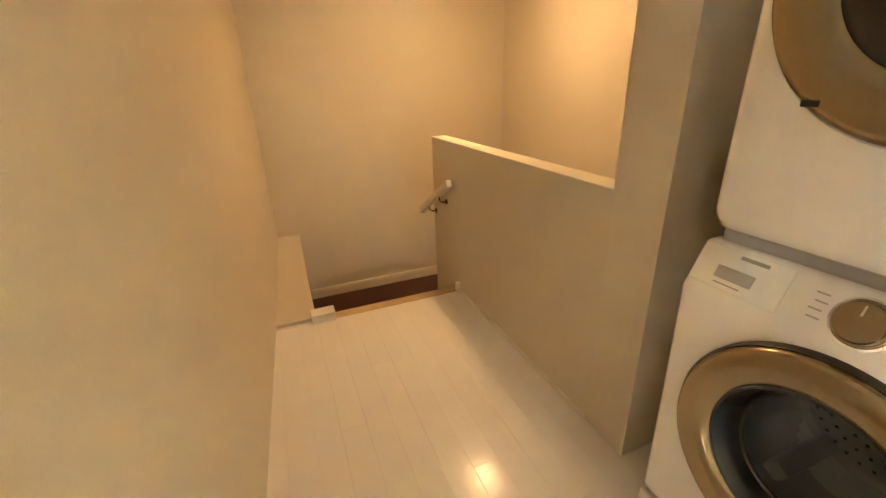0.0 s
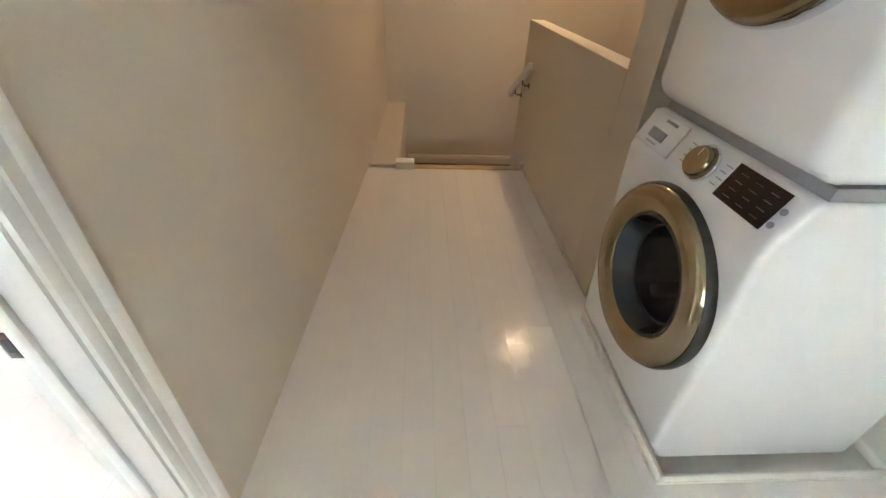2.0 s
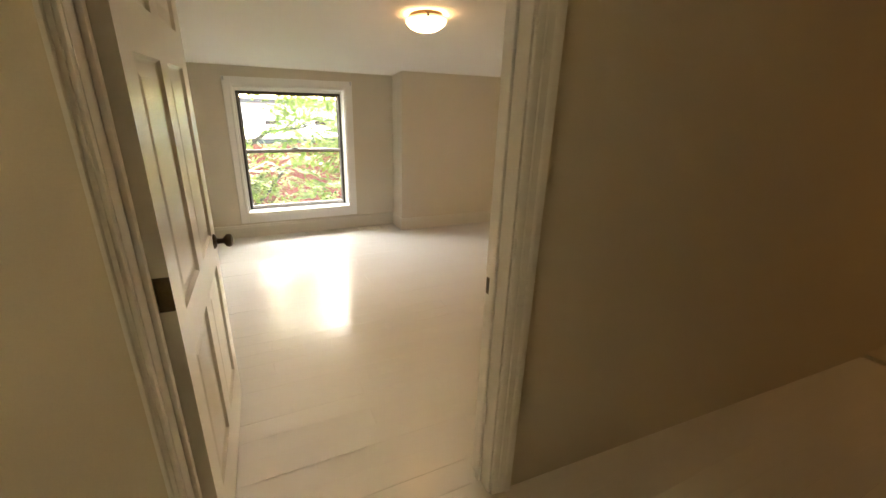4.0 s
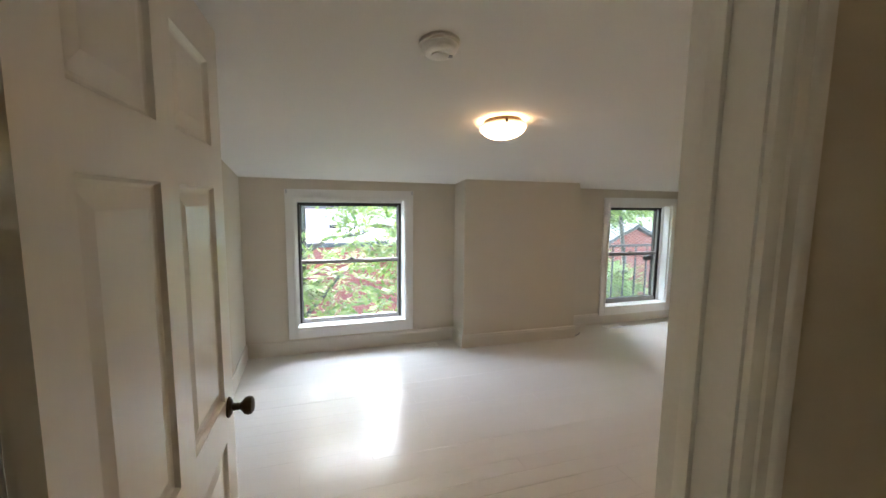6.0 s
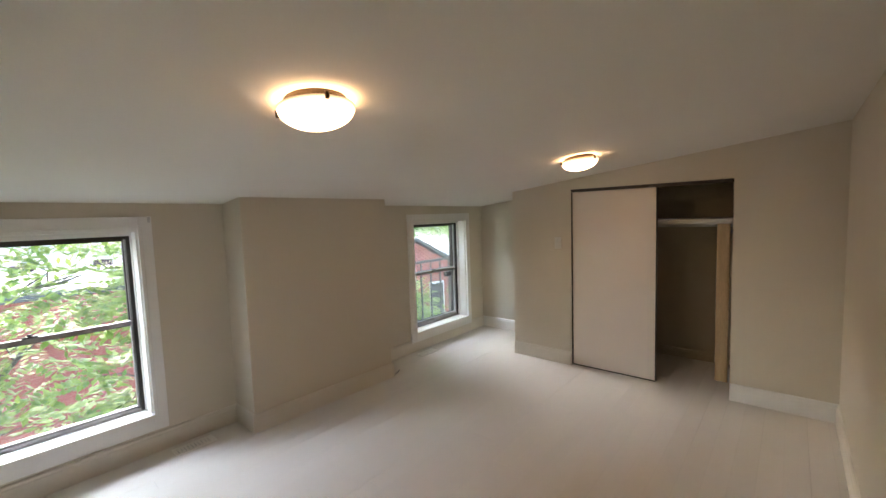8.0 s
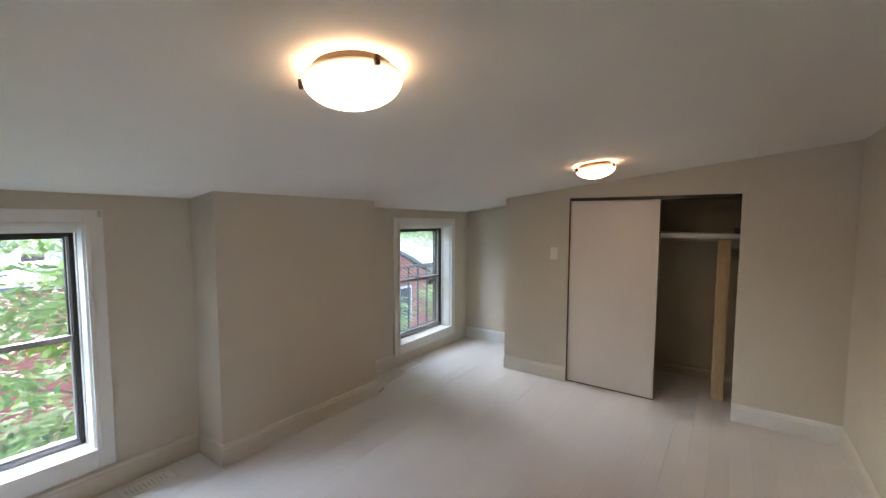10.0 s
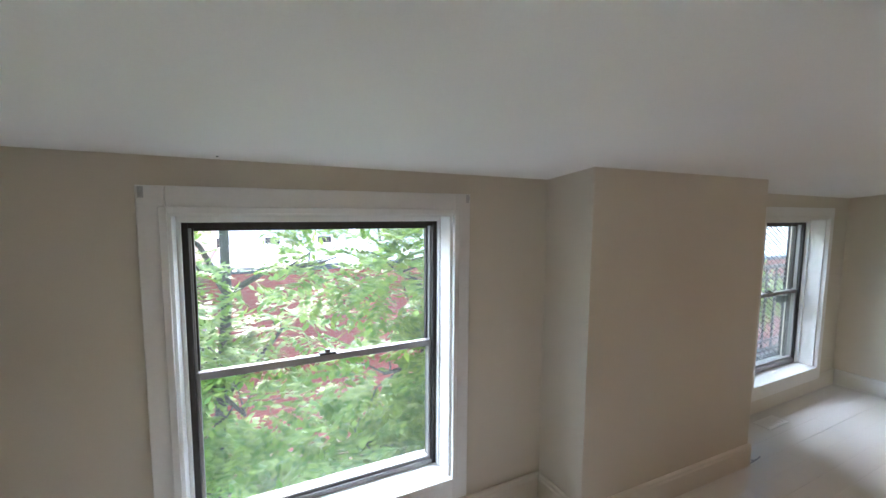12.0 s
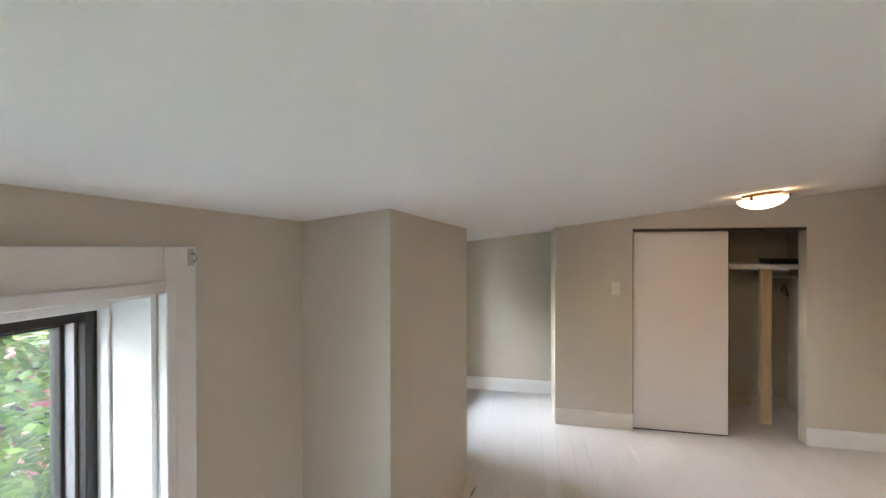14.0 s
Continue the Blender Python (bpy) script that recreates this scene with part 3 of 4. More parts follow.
# smoke alarm
sm = new("smoke_alarm")
sm.matrix_basis = pose(0.46, 1.99, ceiling_z(0.46, 1.99), TILT, 0, 0)
tagged(sm, "white round plastic smoke alarm on the ceiling", "smoke alarm")
part("base", lathe([(0, 0), (0.066, 0), (0.066, -0.01), (0.06, -0.014), (0, -0.014)], 40), PLASTIC, sm)
part("cover", lathe([(0.058, -0.014), (0.056, -0.03), (0.046, -0.04), (0.03, -0.042), (0.028, -0.046), (0, -0.047)], 40), PLASTIC, sm)
part("test_button", moved(lathe([(0, -0.046), (0.009, -0.046), (0.009, -0.05), (0, -0.051)], 16), Matrix.Translation((0.034, 0, 0.006))), GREYP, sm)


# light switch
sw = holder("light_switch", XE, 3.25, 1.215, "white plastic light switch on the beige wall", "light switch")
part("plate", boxes((-0.006, 0, -0.036, 0.036, -0.058, 0.058), bevel=0.003), PLASTIC, sw)
part("toggle", boxes((-0.016, -0.004, -0.005, 0.005, -0.002, 0.014), bevel=0.002), PLASTIC, sw)
for dz in (-0.032, 0.032):
    part("screw", moved(lathe([(0, 0.0075), (0.0035, 0.007), (0.0035, 0.005)], 10, "X"), Matrix.Translation((-0.0135, 0, dz))), METAL, sw)


def floor_register(x, y, label):
    g = holder("floor_register", x, y, 0.0, label, "floor register", "floor registers")
    part("frame", boxes((-0.125, 0.125, -0.055, -0.035, 0, 0.004), (-0.125, 0.125, 0.035, 0.055, 0, 0.004), (-0.125, -0.105, -0.035, 0.035, 0, 0.004), (0.105, 0.125, -0.035, 0.035, 0, 0.004)), TRIM, g)
    part("duct", boxes((-0.105, 0.105, -0.035, 0.035, 0.0004, 0.001)), GREYP, g)
    for k in range(10):
        x0 = -0.1 + 0.021 * k
        part("slat", boxes((x0, x0 + 0.0165, -0.035, 0.035, 0.001, 0.0035)), TRIM, g)


floor_register(1.16, 4.575, "white painted slotted floor register under the window")
floor_register(3.5, 4.56, "white slotted floor register in the window alcove")

# ---- closet ----
cd = holder("closet_door", XE + 0.03, 2.745, 0.012, "flat pinkish-white sliding closet door half closed", "closet door", kind="structure")
part("slab", boxes((-0.006, 0.024, -0.372, 0.366, 0, 1.69), bevel=0.002), SLAB, cd)
part("edge_strip", boxes((-0.008, 0.026, -0.376, -0.3725, 0, 1.69)), DARKF, cd)
# Black strip fills the gap below the slab to draw its shade.
part("bottom_rail", boxes((-0.004, 0.022, -0.372, 0.366, -0.010, -0.001)), BLACK, cd, "black strip standing in for the shaded gap under the sliding door")
for dy in (-0.34, 0.33):
    part("roller", boxes((-0.004, 0.01, dy - 0.02, dy + 0.02, 1.69, 1.712), bevel=0.002), METAL, cd)
tk = holder("closet_track", XE + 0.045, 2.4735, 1.73, "metal sliding door track under the closet header, darkened for its shadow", "door track", kind="structure")
# Dark colour on the track puts in the shadow line under the header.
part("rail", boxes((-0.05, 0.05, -0.64, 0.64, -0.006, -0.001), (-0.046, -0.043, -0.64, 0.64, -0.026, -0.006), (0.0, 0.003, -0.64, 0.64, -0.026, -0.006), (0.045, 0.048, -0.64, 0.64, -0.026, -0.006)), DARKF, tk)
# Dark strip drawn for the shaded gap between door and left jamb.
part("side_gap_strip", boxes((-0.045, 0.04, 0.636, 0.641, -1.72, -0.03)), DARKF, tk)

sh = holder("closet_shelf", 4.62, 2.57, 1.40, "white painted closet shelf board on cleats", "shelf")
part("board", boxes((-0.26, 0.298, -1.07, 1.09, 0.0, 0.02), bevel=0.002), TRIM, sh)
part("front_cleat", boxes((-0.258, -0.238, -1.07, 1.09, -0.022, 0), bevel=0.002), TRIM, sh)
part("back_cleat", boxes((0.28, 0.298, -1.07, 1.09, -0.07, 0)), TRIM, sh)
post_ob = holder("closet_post", 4.44, 1.93, 0, "bare pine post supporting the closet shelf", "post")
part("post", boxes((-0.02, 0.02, -0.045, 0.045, 0, 1.399), bevel=0.003), PINE, post_ob)
rod = holder("closet_rod", 4.56, 1.70, 1.30, "short metal hanging rod in the closet", "rod")
part("bar", tube([(0, -0.2, 0), (0, 0.24, 0)], 0.014, 14), METAL, rod)
part("socket", moved(lathe([(0, 0), (0.03, 0), (0.028, 0.012), (0.016, 0.014)], 20, "Y"), Matrix.Translation((0, -0.2, 0))), METAL, rod)
hg = holder("coat_hanger", 4.56, 1.72, 1.30, "dark brown plastic coat hanger on the rod", "hanger")
part("hook", tube([(0.016, 0, 0.0), (0.011, 0, 0.012), (0, 0, 0.0165), (-0.011, 0, 0.012), (-0.016, 0, 0.0), (-0.008, 0, -0.018), (0, 0, -0.035), (0, 0, -0.06)], 0.002, 8), METAL, hg)
part("shoulders", tube([(-0.2, 0.08, -0.15), (-0.1, 0.04, -0.095), (0, 0, -0.06), (0.1, -0.04, -0.095), (0.2, -0.08, -0.15)], 0.008, 8), BRONZE, hg)
part("bar", tube([(-0.2, 0.08, -0.15), (0, 0, -0.155), (0.2, -0.08, -0.15)], 0.006, 8), BRONZE, hg)
bx = holder("storage_case", 4.55, 1.74, 1.42, "flat black case lying on the closet shelf", "case")
part("body", boxes((-0.12, 0.12, -0.13, 0.13, 0, 0.03), bevel=0.006), BLACK, bx)
part("lid", boxes((-0.122, 0.122, -0.132, 0.132, 0.031, 0.045), bevel=0.006), BLACK, bx)

# ---- handrail ----
hr = holder("handrail", XSTEP - 0.02, HY1 + 0.055, 0.80, "white painted wooden handrail sloping down the half wall", "handrail")
dirv = Vector((0.60, 0, -0.345))
bm = boxes((0, dirv.length, -0.02, 0.02, -0.028, 0.028), bevel=0.01)
moved(bm, Matrix.Rotation(math.atan2(-dirv.z, dirv.x), 4, "Y"))
part("rail", bm, TRIM, hr)
for f in (0.32, 0.68):
    p0 = dirv * f
    b = part("bracket", tube([(p0.x, 0, p0.z - 0.028), (p0.x, 0, p0.z - 0.055), (p0.x, -0.02, p0.z - 0.07), (p0.x, -0.054, p0.z - 0.07)], 0.006, 8), BRONZE, hr, "dark metal rail bracket")
    part("rosette", moved(lathe([(0, 0), (0.022, 0), (0.018, 0.006), (0, 0.008)], 20, "Y"), Matrix.Translation((p0.x, -0.055, p0.z - 0.07))), BRONZE, b)


# ---- laundry ----
MX, HW = 1.187, 0.345
MARKM = material("dim_display_mark", (0.10, 0.085, 0.08), 0.5, bump=0.0)
BEZEL = material("blue_black_bezel", (0.035, 0.04, 0.05), 0.25, scale=5, vary=0.08, bump=0.0)


def side_profile(points, half, bevel):
    """A cabinet from its side outline (depth, height), with rounded edges."""
    bm = bmesh.new()
    a = [bm.verts.new((-half, y, z)) for y, z in points]
    b = [bm.verts.new((half, y, z)) for y, z in points]
    n = len(points)
    bm.faces.new(a)
    bm.faces.new(b[::-1])
    for i in range(n):
        bm.faces.new((a[i], b[i], b[(i + 1) % n], a[(i + 1) % n]))
    bmesh.ops.recalc_face_normals(bm, faces=bm.faces)
    es = [e for e in bm.edges if e.calc_face_angle(0) > 0.3]
    bmesh.ops.bevel(bm, geom=es, offset=bevel, segments=4, affect="EDGES", profile=0.6)
    return bm


def bore(ob, cx, cz, radius, y0, y1):
    """Cut a round hole along y into a part."""
    cutter = solid("cutter", moved(lathe([(0, y0), (radius, y0), (radius, y1), (0, y1)], 64, "Y"), Matrix.Translation((cx, 0, cz))), BLACK)
    cutter.parent = ob.parent
    mod = ob.modifiers.new("hole", "BOOLEAN")
    mod.operation, mod.object, mod.solver = "DIFFERENCE", cutter, "EXACT"
    bpy.context.view_layer.update()
    me = bpy.data.meshes.new_from_object(ob.evaluated_get(bpy.context.evaluated_depsgraph_get()))
    ob.modifiers.clear()
    ob.data = me
    bpy.data.objects.remove(cutter)


def porthole(parent, cx, cz, yf, tilt=0.0, notch=False, drum=False):
    """Round front door facing +y: chrome-edged ring, then either a clear bowl before a steel drum or flat dark glass."""
    at = Matrix.Translation((cx, yf, cz)) @ Matrix.Rotation(tilt, 4, "X")
    ri = 0.197 if drum else 0.184
    ring = part("door", moved(lathe([(0.284, -0.012), (0.290, 0.0), (0.290, 0.030), (0.283, 0.048), (0.268, 0.057), (0.225, 0.053), (ri + 0.008, 0.044), (ri, 0.034), (ri, -0.001)], 80, "Y"), at),
                CHAMP, parent, "champagne metal ring of the round door")
    part("rim", moved(lathe([(0.291, -0.010), (0.2965, 0.004), (0.2955, 0.026), (0.2905, 0.034)], 80, "Y"), at), DARKF if drum else CHROME, ring, "dark chrome outer rim")
    if drum:
        part("bezel", moved(lathe([(0.1965, 0.036), (0.190, 0.036), (0.182, 0.018), (0.172, -0.012), (0.166, -0.030), (0.160, -0.032)], 72, "Y"), at), BEZEL, ring, "blue-black plastic bezel")
        part("glass", moved(lathe([(0.164, -0.028), (0.158, -0.045), (0.140, -0.075), (0.105, -0.098), (0.05, -0.110), (0, -0.112)], 64, "Y"), at), DRUMGLASS, ring, "clear bowl-shaped door glass")
        part("seal", moved(lathe([(0.163, -0.029), (0.159, -0.026), (0.155, -0.029), (0.154, -0.034)], 64, "Y"), at), DARKF, ring)
        tub = part("drum", moved(lathe([(0.188, -0.062), (0.185, -0.075), (0.186, -0.33), (0.17, -0.345), (0.0, -0.345)], 64, "Y"), at), DRUM, parent, "perforated stainless steel drum")
        holes = bmesh.new()
        for ring_r, count in ((0.03, 6), (0.06, 12), (0.09, 18), (0.12, 24), (0.15, 30)):
            for k in range(count):
                q = 2 * math.pi * k / count
                box(holes, ring_r * math.cos(q) - 0.004, ring_r * math.cos(q) + 0.004, -0.3445, -0.343, ring_r * math.sin(q) - 0.004, ring_r * math.sin(q) + 0.004)
        part("perforations", moved(holes, at), BLACK, tub)["kind"] = "stuff"
        for k in range(3):
            turn = Matrix.Rotation(2 * math.pi * k / 3 + 0.5, 4, "Y")
            part("lifter", moved(boxes((-0.025, 0.025, -0.32, -0.09, 0.13, 0.183), bevel=0.012), at @ turn), GREYP, tub)
    else:
        part("glass", moved(lathe([(0.185, 0.030), (0.180, 0.034), (0.15, 0.036), (0.08, 0.038), (0, 0.039)], 64, "Y"), at), TUBG, ring, "dark brown-grey flat door glass")
    if notch:
        part("pull", moved(boxes((0.150, 0.182, 0.050, 0.058, -0.225, -0.212), bevel=0.003), at), BLACK, ring, "dark finger notch of the door")
    return ring


tray = holder("drip_tray", MX - 0.02, -0.66, 0, "white plastic drip tray under the washing machine", "drip tray")
part("pan", boxes((-0.385, 0.385, -0.40, 0.40, 0.0, 0.012)), PLASTIC, tray)
part("rim", boxes((-0.385, 0.385, 0.385, 0.40, 0.012, 0.05), (-0.385, 0.385, -0.40, -0.385, 0.012, 0.05), (-0.385, -0.372, -0.385, 0.385, 0.012, 0.05), (0.372, 0.385, -0.385, 0.385, 0.012, 0.05), bevel=0.005), PLASTIC, tray)

wm = holder("washing_machine", MX, -0.25, 0.013, "white front-loading washing machine with a champagne ring door", "washing machine")
cab = part("cabinet", side_profile([(-0.70, 0.035), (-0.03, 0.035), (0.012, 0.10), (0.018, 0.45), (0.03, 0.88), (-0.03, 1.005), (-0.70, 1.005)], HW, 0.022), ENAMEL, wm)
bore(cab, -0.030, 0.577, 0.19, -0.40, 0.2)
for fx in (-0.29, 0.29):
    for fy in (-0.1, -0.62):
        part("foot", moved(lathe([(0, 0), (0.024, 0), (0.024, 0.012), (0.012, 0.016), (0.012, 0.05)], 16), Matrix.Translation((fx, fy, 0))), BLACK, wm)
porthole(wm, -0.030, 0.577, 0.022, radians(1.2), drum=True)
PT = Matrix.Translation((0, 0.031, 0.885)) @ Matrix.Rotation(math.atan2(0.06, 0.125), 4, "X")   # the sloped control panel: z up its face, y out of it
kn = part("program_knob", moved(lathe([(0.05, 0.0), (0.05, 0.006), (0.044, 0.010), (0.043, 0.026), (0.039, 0.031), (0, 0.032)], 48, "Y"), PT @ Matrix.Translation((-0.019, 0.002, 0.071))), CHAMP, wm, "bronze program knob with a chrome collar")
part("collar", moved(lathe([(0.052, 0.0), (0.053, 0.006), (0.049, 0.009), (0.0455, 0.008)], 48, "Y"), PT @ Matrix.Translation((-0.019, 0.002, 0.071))), CHROME, kn)
part("pointer", moved(boxes((-0.002, 0.002, 0.0315, 0.033, 0.012, 0.034)), PT @ Matrix.Translation((-0.019, 0.002, 0.071))), CHROME, kn)
part("display", moved(boxes((-0.29, -0.118, -0.002, 0.0035, 0.028, 0.122), bevel=0.0015), PT), DISPLAY, wm, "dark brown glass display panel")
for r in range(4):
    for c in range(3):
        part("display_mark", moved(boxes((-0.27 + 0.05 * c, -0.245 + 0.05 * c, 0.0035, 0.0040, 0.042 + 0.02 * r, 0.0445 + 0.02 * r)), PT), MARKM, wm)
part("button", moved(lathe([(0.008, 0), (0.008, 0.003), (0, 0.004)], 16, "Y"), PT @ Matrix.Translation((-0.305, 0.0015, 0.05))), GREYP, wm)
part("button", moved(lathe([(0.008, 0), (0.008, 0.003), (0, 0.004)], 16, "Y"), PT @ Matrix.Translation((-0.305, 0.0015, 0.085))), GREYP, wm)
dr = part("drawer", moved(boxes((0.12, 0.33, -0.002, 0.003, 0.022, 0.128), bevel=0.002), PT), ENAMEL, wm)
part("grip", moved(boxes((0.185, 0.275, 0.002, 0.0048, 0.048, 0.080), bevel=0.002), PT), GREYP, dr, "grey recessed drawer grip")
part("badge", moved(boxes((0.17, 0.235, 0.003, 0.0042, 0.108, 0.117)), PT), GREYP, dr)
part("printed_line", moved(boxes((0.205, 0.27, 0.003, 0.0036, 0.034, 0.038)), PT), GREYP, dr)
for s in (-1, 1):
    for k in range(4):
        cx = -0.019 + s * (0.075 + 0.004 * (k % 2))
        part("program_mark", moved(boxes((cx - 0.012, cx + 0.012, 0.001, 0.0022, 0.045 + 0.018 * k, 0.048 + 0.018 * k)), PT), GREYP, wm)

dy = holder("tumble_dryer", MX - 0.012, -0.25, 1.035, "white tumble dryer stacked on the washing machine", "tumble dryer")
part("cabinet", side_profile([(-0.70, 0.012), (-0.03, 0.012), (0.02, 0.06), (0.018, 0.80), (0.012, 0.86), (-0.03, 0.97), (-0.70, 0.97)], HW - 0.012, 0.045), ENAMEL, dy)
part("stacking_plinth", boxes((-HW + 0.02, HW - 0.02, -0.69, -0.05, -0.0165, 0.013)), GREYP, dy, "dark grey stacking bracket")
porthole(dy, -0.015, 0.549, 0.021, notch=True)

# small leftovers
nail = holder("nail", 0.07, 4.655, ceiling_z(0.07, 4.655), "tiny dark nail in the ceiling above the window", "nail")
part("head", lathe([(0, 0.001), (0.004, 0.001), (0.004, -0.002), (0, -0.003)], 12), BLACK, nail)
stub = holder("cable_stub", 2.80, 4.335, 0.0, "short pale cable loop at the foot of the chimney breast", "cable")
part("cable", tube([(0.0, 0.02, 0.002), (0.012, 0.005, 0.02), (0.03, -0.015, 0.05), (0.045, -0.02, 0.062), (0.05, -0.012, 0.048), (0.035, 0.0, 0.03), (0.015, 0.012, 0.03)], 0.0035, 8), GREYP, stub)

# ---- outside ----
BRICKM = material("red_brick", (0.30, 0.075, 0.06), 0.8, scale=3, vary=0.12, grain=60, bump=0.2, random_vary=0.12, space="World")
MORTAR = material("old_mortar", (0.34, 0.16, 0.13), 0.9, scale=3, vary=0.1, space="World")
COPING = material("dark_parapet_coping", (0.08, 0.08, 0.085), 0.7, scale=2, vary=0.2, space="World")
ROOFW = material("pale_roof_membrane", (0.62, 0.63, 0.65), 0.7, scale=0.6, vary=0.12, space="World")
PALEW = material("pale_render", (0.66, 0.66, 0.66), 0.8, scale=0.7, vary=0.06, space="World")
YARD = material("yard_ground", (0.3, 0.3, 0.26), 0.9, scale=0.5, vary=0.3, space="World")
WINDK = material("dark_far_glass", (0.03, 0.035, 0.04), 0.15, scale=2, vary=0.2)
IRON = material("black_painted_iron", (0.02, 0.02, 0.021), 0.5, 0.3, scale=20, vary=0.2)
MESHM = material("galvanised_wire", (0.22, 0.22, 0.22), 0.5, 0.4, scale=20, vary=0.1)
BARK = material("grey_bark", (0.09, 0.08, 0.065), 0.9, scale=8, vary=0.3, grain=40, bump=0.5, space="World")


def leaf_material(name, a, b):
    m = bpy.data.materials.new(name)
    m.use_nodes = True
    nt = m.node_tree
    n, l = nt.nodes, nt.links
    p = n["Principled BSDF"]
    p.inputs["Roughness"].default_value = 0.5
    g = n.new("ShaderNodeNewGeometry")
    r = n.new("ShaderNodeMix")
    r.data_type = "RGBA"
    r.inputs[6].default_value, r.inputs[7].default_value = (*a, 1), (*b, 1)
    l.new(g.outputs["Random Per Island"], r.inputs[0])
    l.new(r.outputs[2], p.inputs["Base Color"])
    tl = n.new("ShaderNodeBsdfTranslucent")
    l.new(r.outputs[2], tl.inputs[0])
    mx = n.new("ShaderNodeMixShader")
    mx.inputs[0].default_value = 0.35
    l.new(p.outputs[0], mx.inputs[1])
    l.new(tl.outputs[0], mx.inputs[2])
    l.new(mx.outputs[0], n["Material Output"].inputs[0])
    return m


LEAF = leaf_material("locust_leaf", (0.12, 0.23, 0.03), (0.34, 0.45, 0.08))
structure("ground", boxes((-400, 400, 5.2, 800, -6.3, -6.0), (-400, 400, -800, 5.2, -6.3, -6.0)), YARD, "dark yard ground far below the windows", "ground")


def brick_building(x0, x1, y0, y1, zt, label, windows=()):
    h = holder("brick_building", (x0 + x1) / 2, y0, -6.0, label, "building")
    o = Matrix.Translation((-(x0 + x1) / 2, -y0, 6.0))
    part("wall", moved(boxes((x0, x1, y0 + 0.012, y1, -6, zt)), o), MORTAR, h, smooth=False)
    part("coping", moved(boxes((x0 - 0.05, x1 + 0.05, y0 - 0.05, y0 + 0.3, zt, zt + 0.13), bevel=0.01), o), COPING, h, "dark parapet coping")
    part("roof", moved(boxes((x0, x1, y0 + 0.3, y1, zt, zt + 0.03)), o), ROOFW, h, "pale flat roof")
    for wx, wz in windows:
        w = part("window", moved(boxes((wx - 0.45, wx + 0.45, y0 - 0.03, y0 + 0.05, wz, wz + 1.4), bevel=0.02), o), PALEW, h)
        part("pane", moved(boxes((wx - 0.38, wx + 0.38, y0 - 0.036, y0 - 0.02, wz + 0.08, wz + 0.66), (wx - 0.38, wx + 0.38, y0 - 0.036, y0 - 0.02, wz + 0.74, wz + 1.32)), o), WINDK, w)
    # courses of bricks on the face towards the house
    verts, faces = [], []
    z = max(-4.0, zt - 4.5)
    row = 0
    while z + 0.06 < zt:
        x = x0 + (0.11 if row % 2 else 0.0)
        while x + 0.2 < x1:
            a, b, c, d = x, x + 0.205, z, z + 0.062
            e = random.uniform(-0.003, 0.003)
            k = len(verts)
            verts += [(a, y0 + e, c), (b, y0 + e, c), (b, y0 + e, d), (a, y0 + e, d), (a, y0 + 0.03, c), (b, y0 + 0.03, c), (b, y0 + 0.03, d), (a, y0 + 0.03, d)]
            faces += [(k, k + 1, k + 2, k + 3), (k + 3, k + 2, k + 6, k + 7), (k + 4, k + 5, k + 1, k), (k + 1, k + 5, k + 6, k + 2), (k + 4, k, k + 3, k + 7)]
            x += 0.217
        z += 0.073
        row += 1
    me = bpy.data.meshes.new("bricks")
    me.from_pydata([(v[0] - (x0 + x1) / 2, v[1] - y0, v[2] + 6.0) for v in verts], [], faces)
    me.materials.append(BRICKM)
    ob = new("bricks", me)
    ob.parent = h
    ob["kind"] = "stuff"
    return h


brick_building(-0.6, 8.2, 12.6, 20, 0.15, "low red brick building with a pale flat roof")
brick_building(-7.0, -0.7, 12.0, 20, 4.6, "taller red brick building beyond the trees")


def pale_house(x, y, w, zt, label):
    h = holder("apartment_building", x, y, -6.0, label, "building", "far pale buildings")
    part("wall", boxes((-w / 2, w / 2, 0, 8, 0, zt + 6)), PALEW, h, smooth=False)
    part("roof", boxes((-w / 2 - 0.2, w / 2 + 0.2, -0.2, 8.2, zt + 6, zt + 6.25)), COPING, h)
    px = -w / 2 + 1.2
    while px < w / 2 - 0.8:
        for z in (zt - 2.4,):
            wd = part("window", boxes((px - 0.5, px + 0.5, -0.06, 0.05, z + 6, z + 7.4), bevel=0.02), TRIM, h)
            part("pane", boxes((px - 0.42, px + 0.42, -0.066, -0.05, z + 6.08, z + 6.66), (px - 0.42, px + 0.42, -0.066, -0.05, z + 6.74, z + 7.32)), WINDK, wd)
        px += 3.1
    return h


pale_house(2.0, 30, 9, 0.9, "far pale rendered apartment building with a dark roof edge")
pale_house(13.5, 34, 10, 2.6, "far light grey apartment building among trees")
pale_house(31.0, 22, 9, 3.2, "far pale apartment building behind the brick terrace")


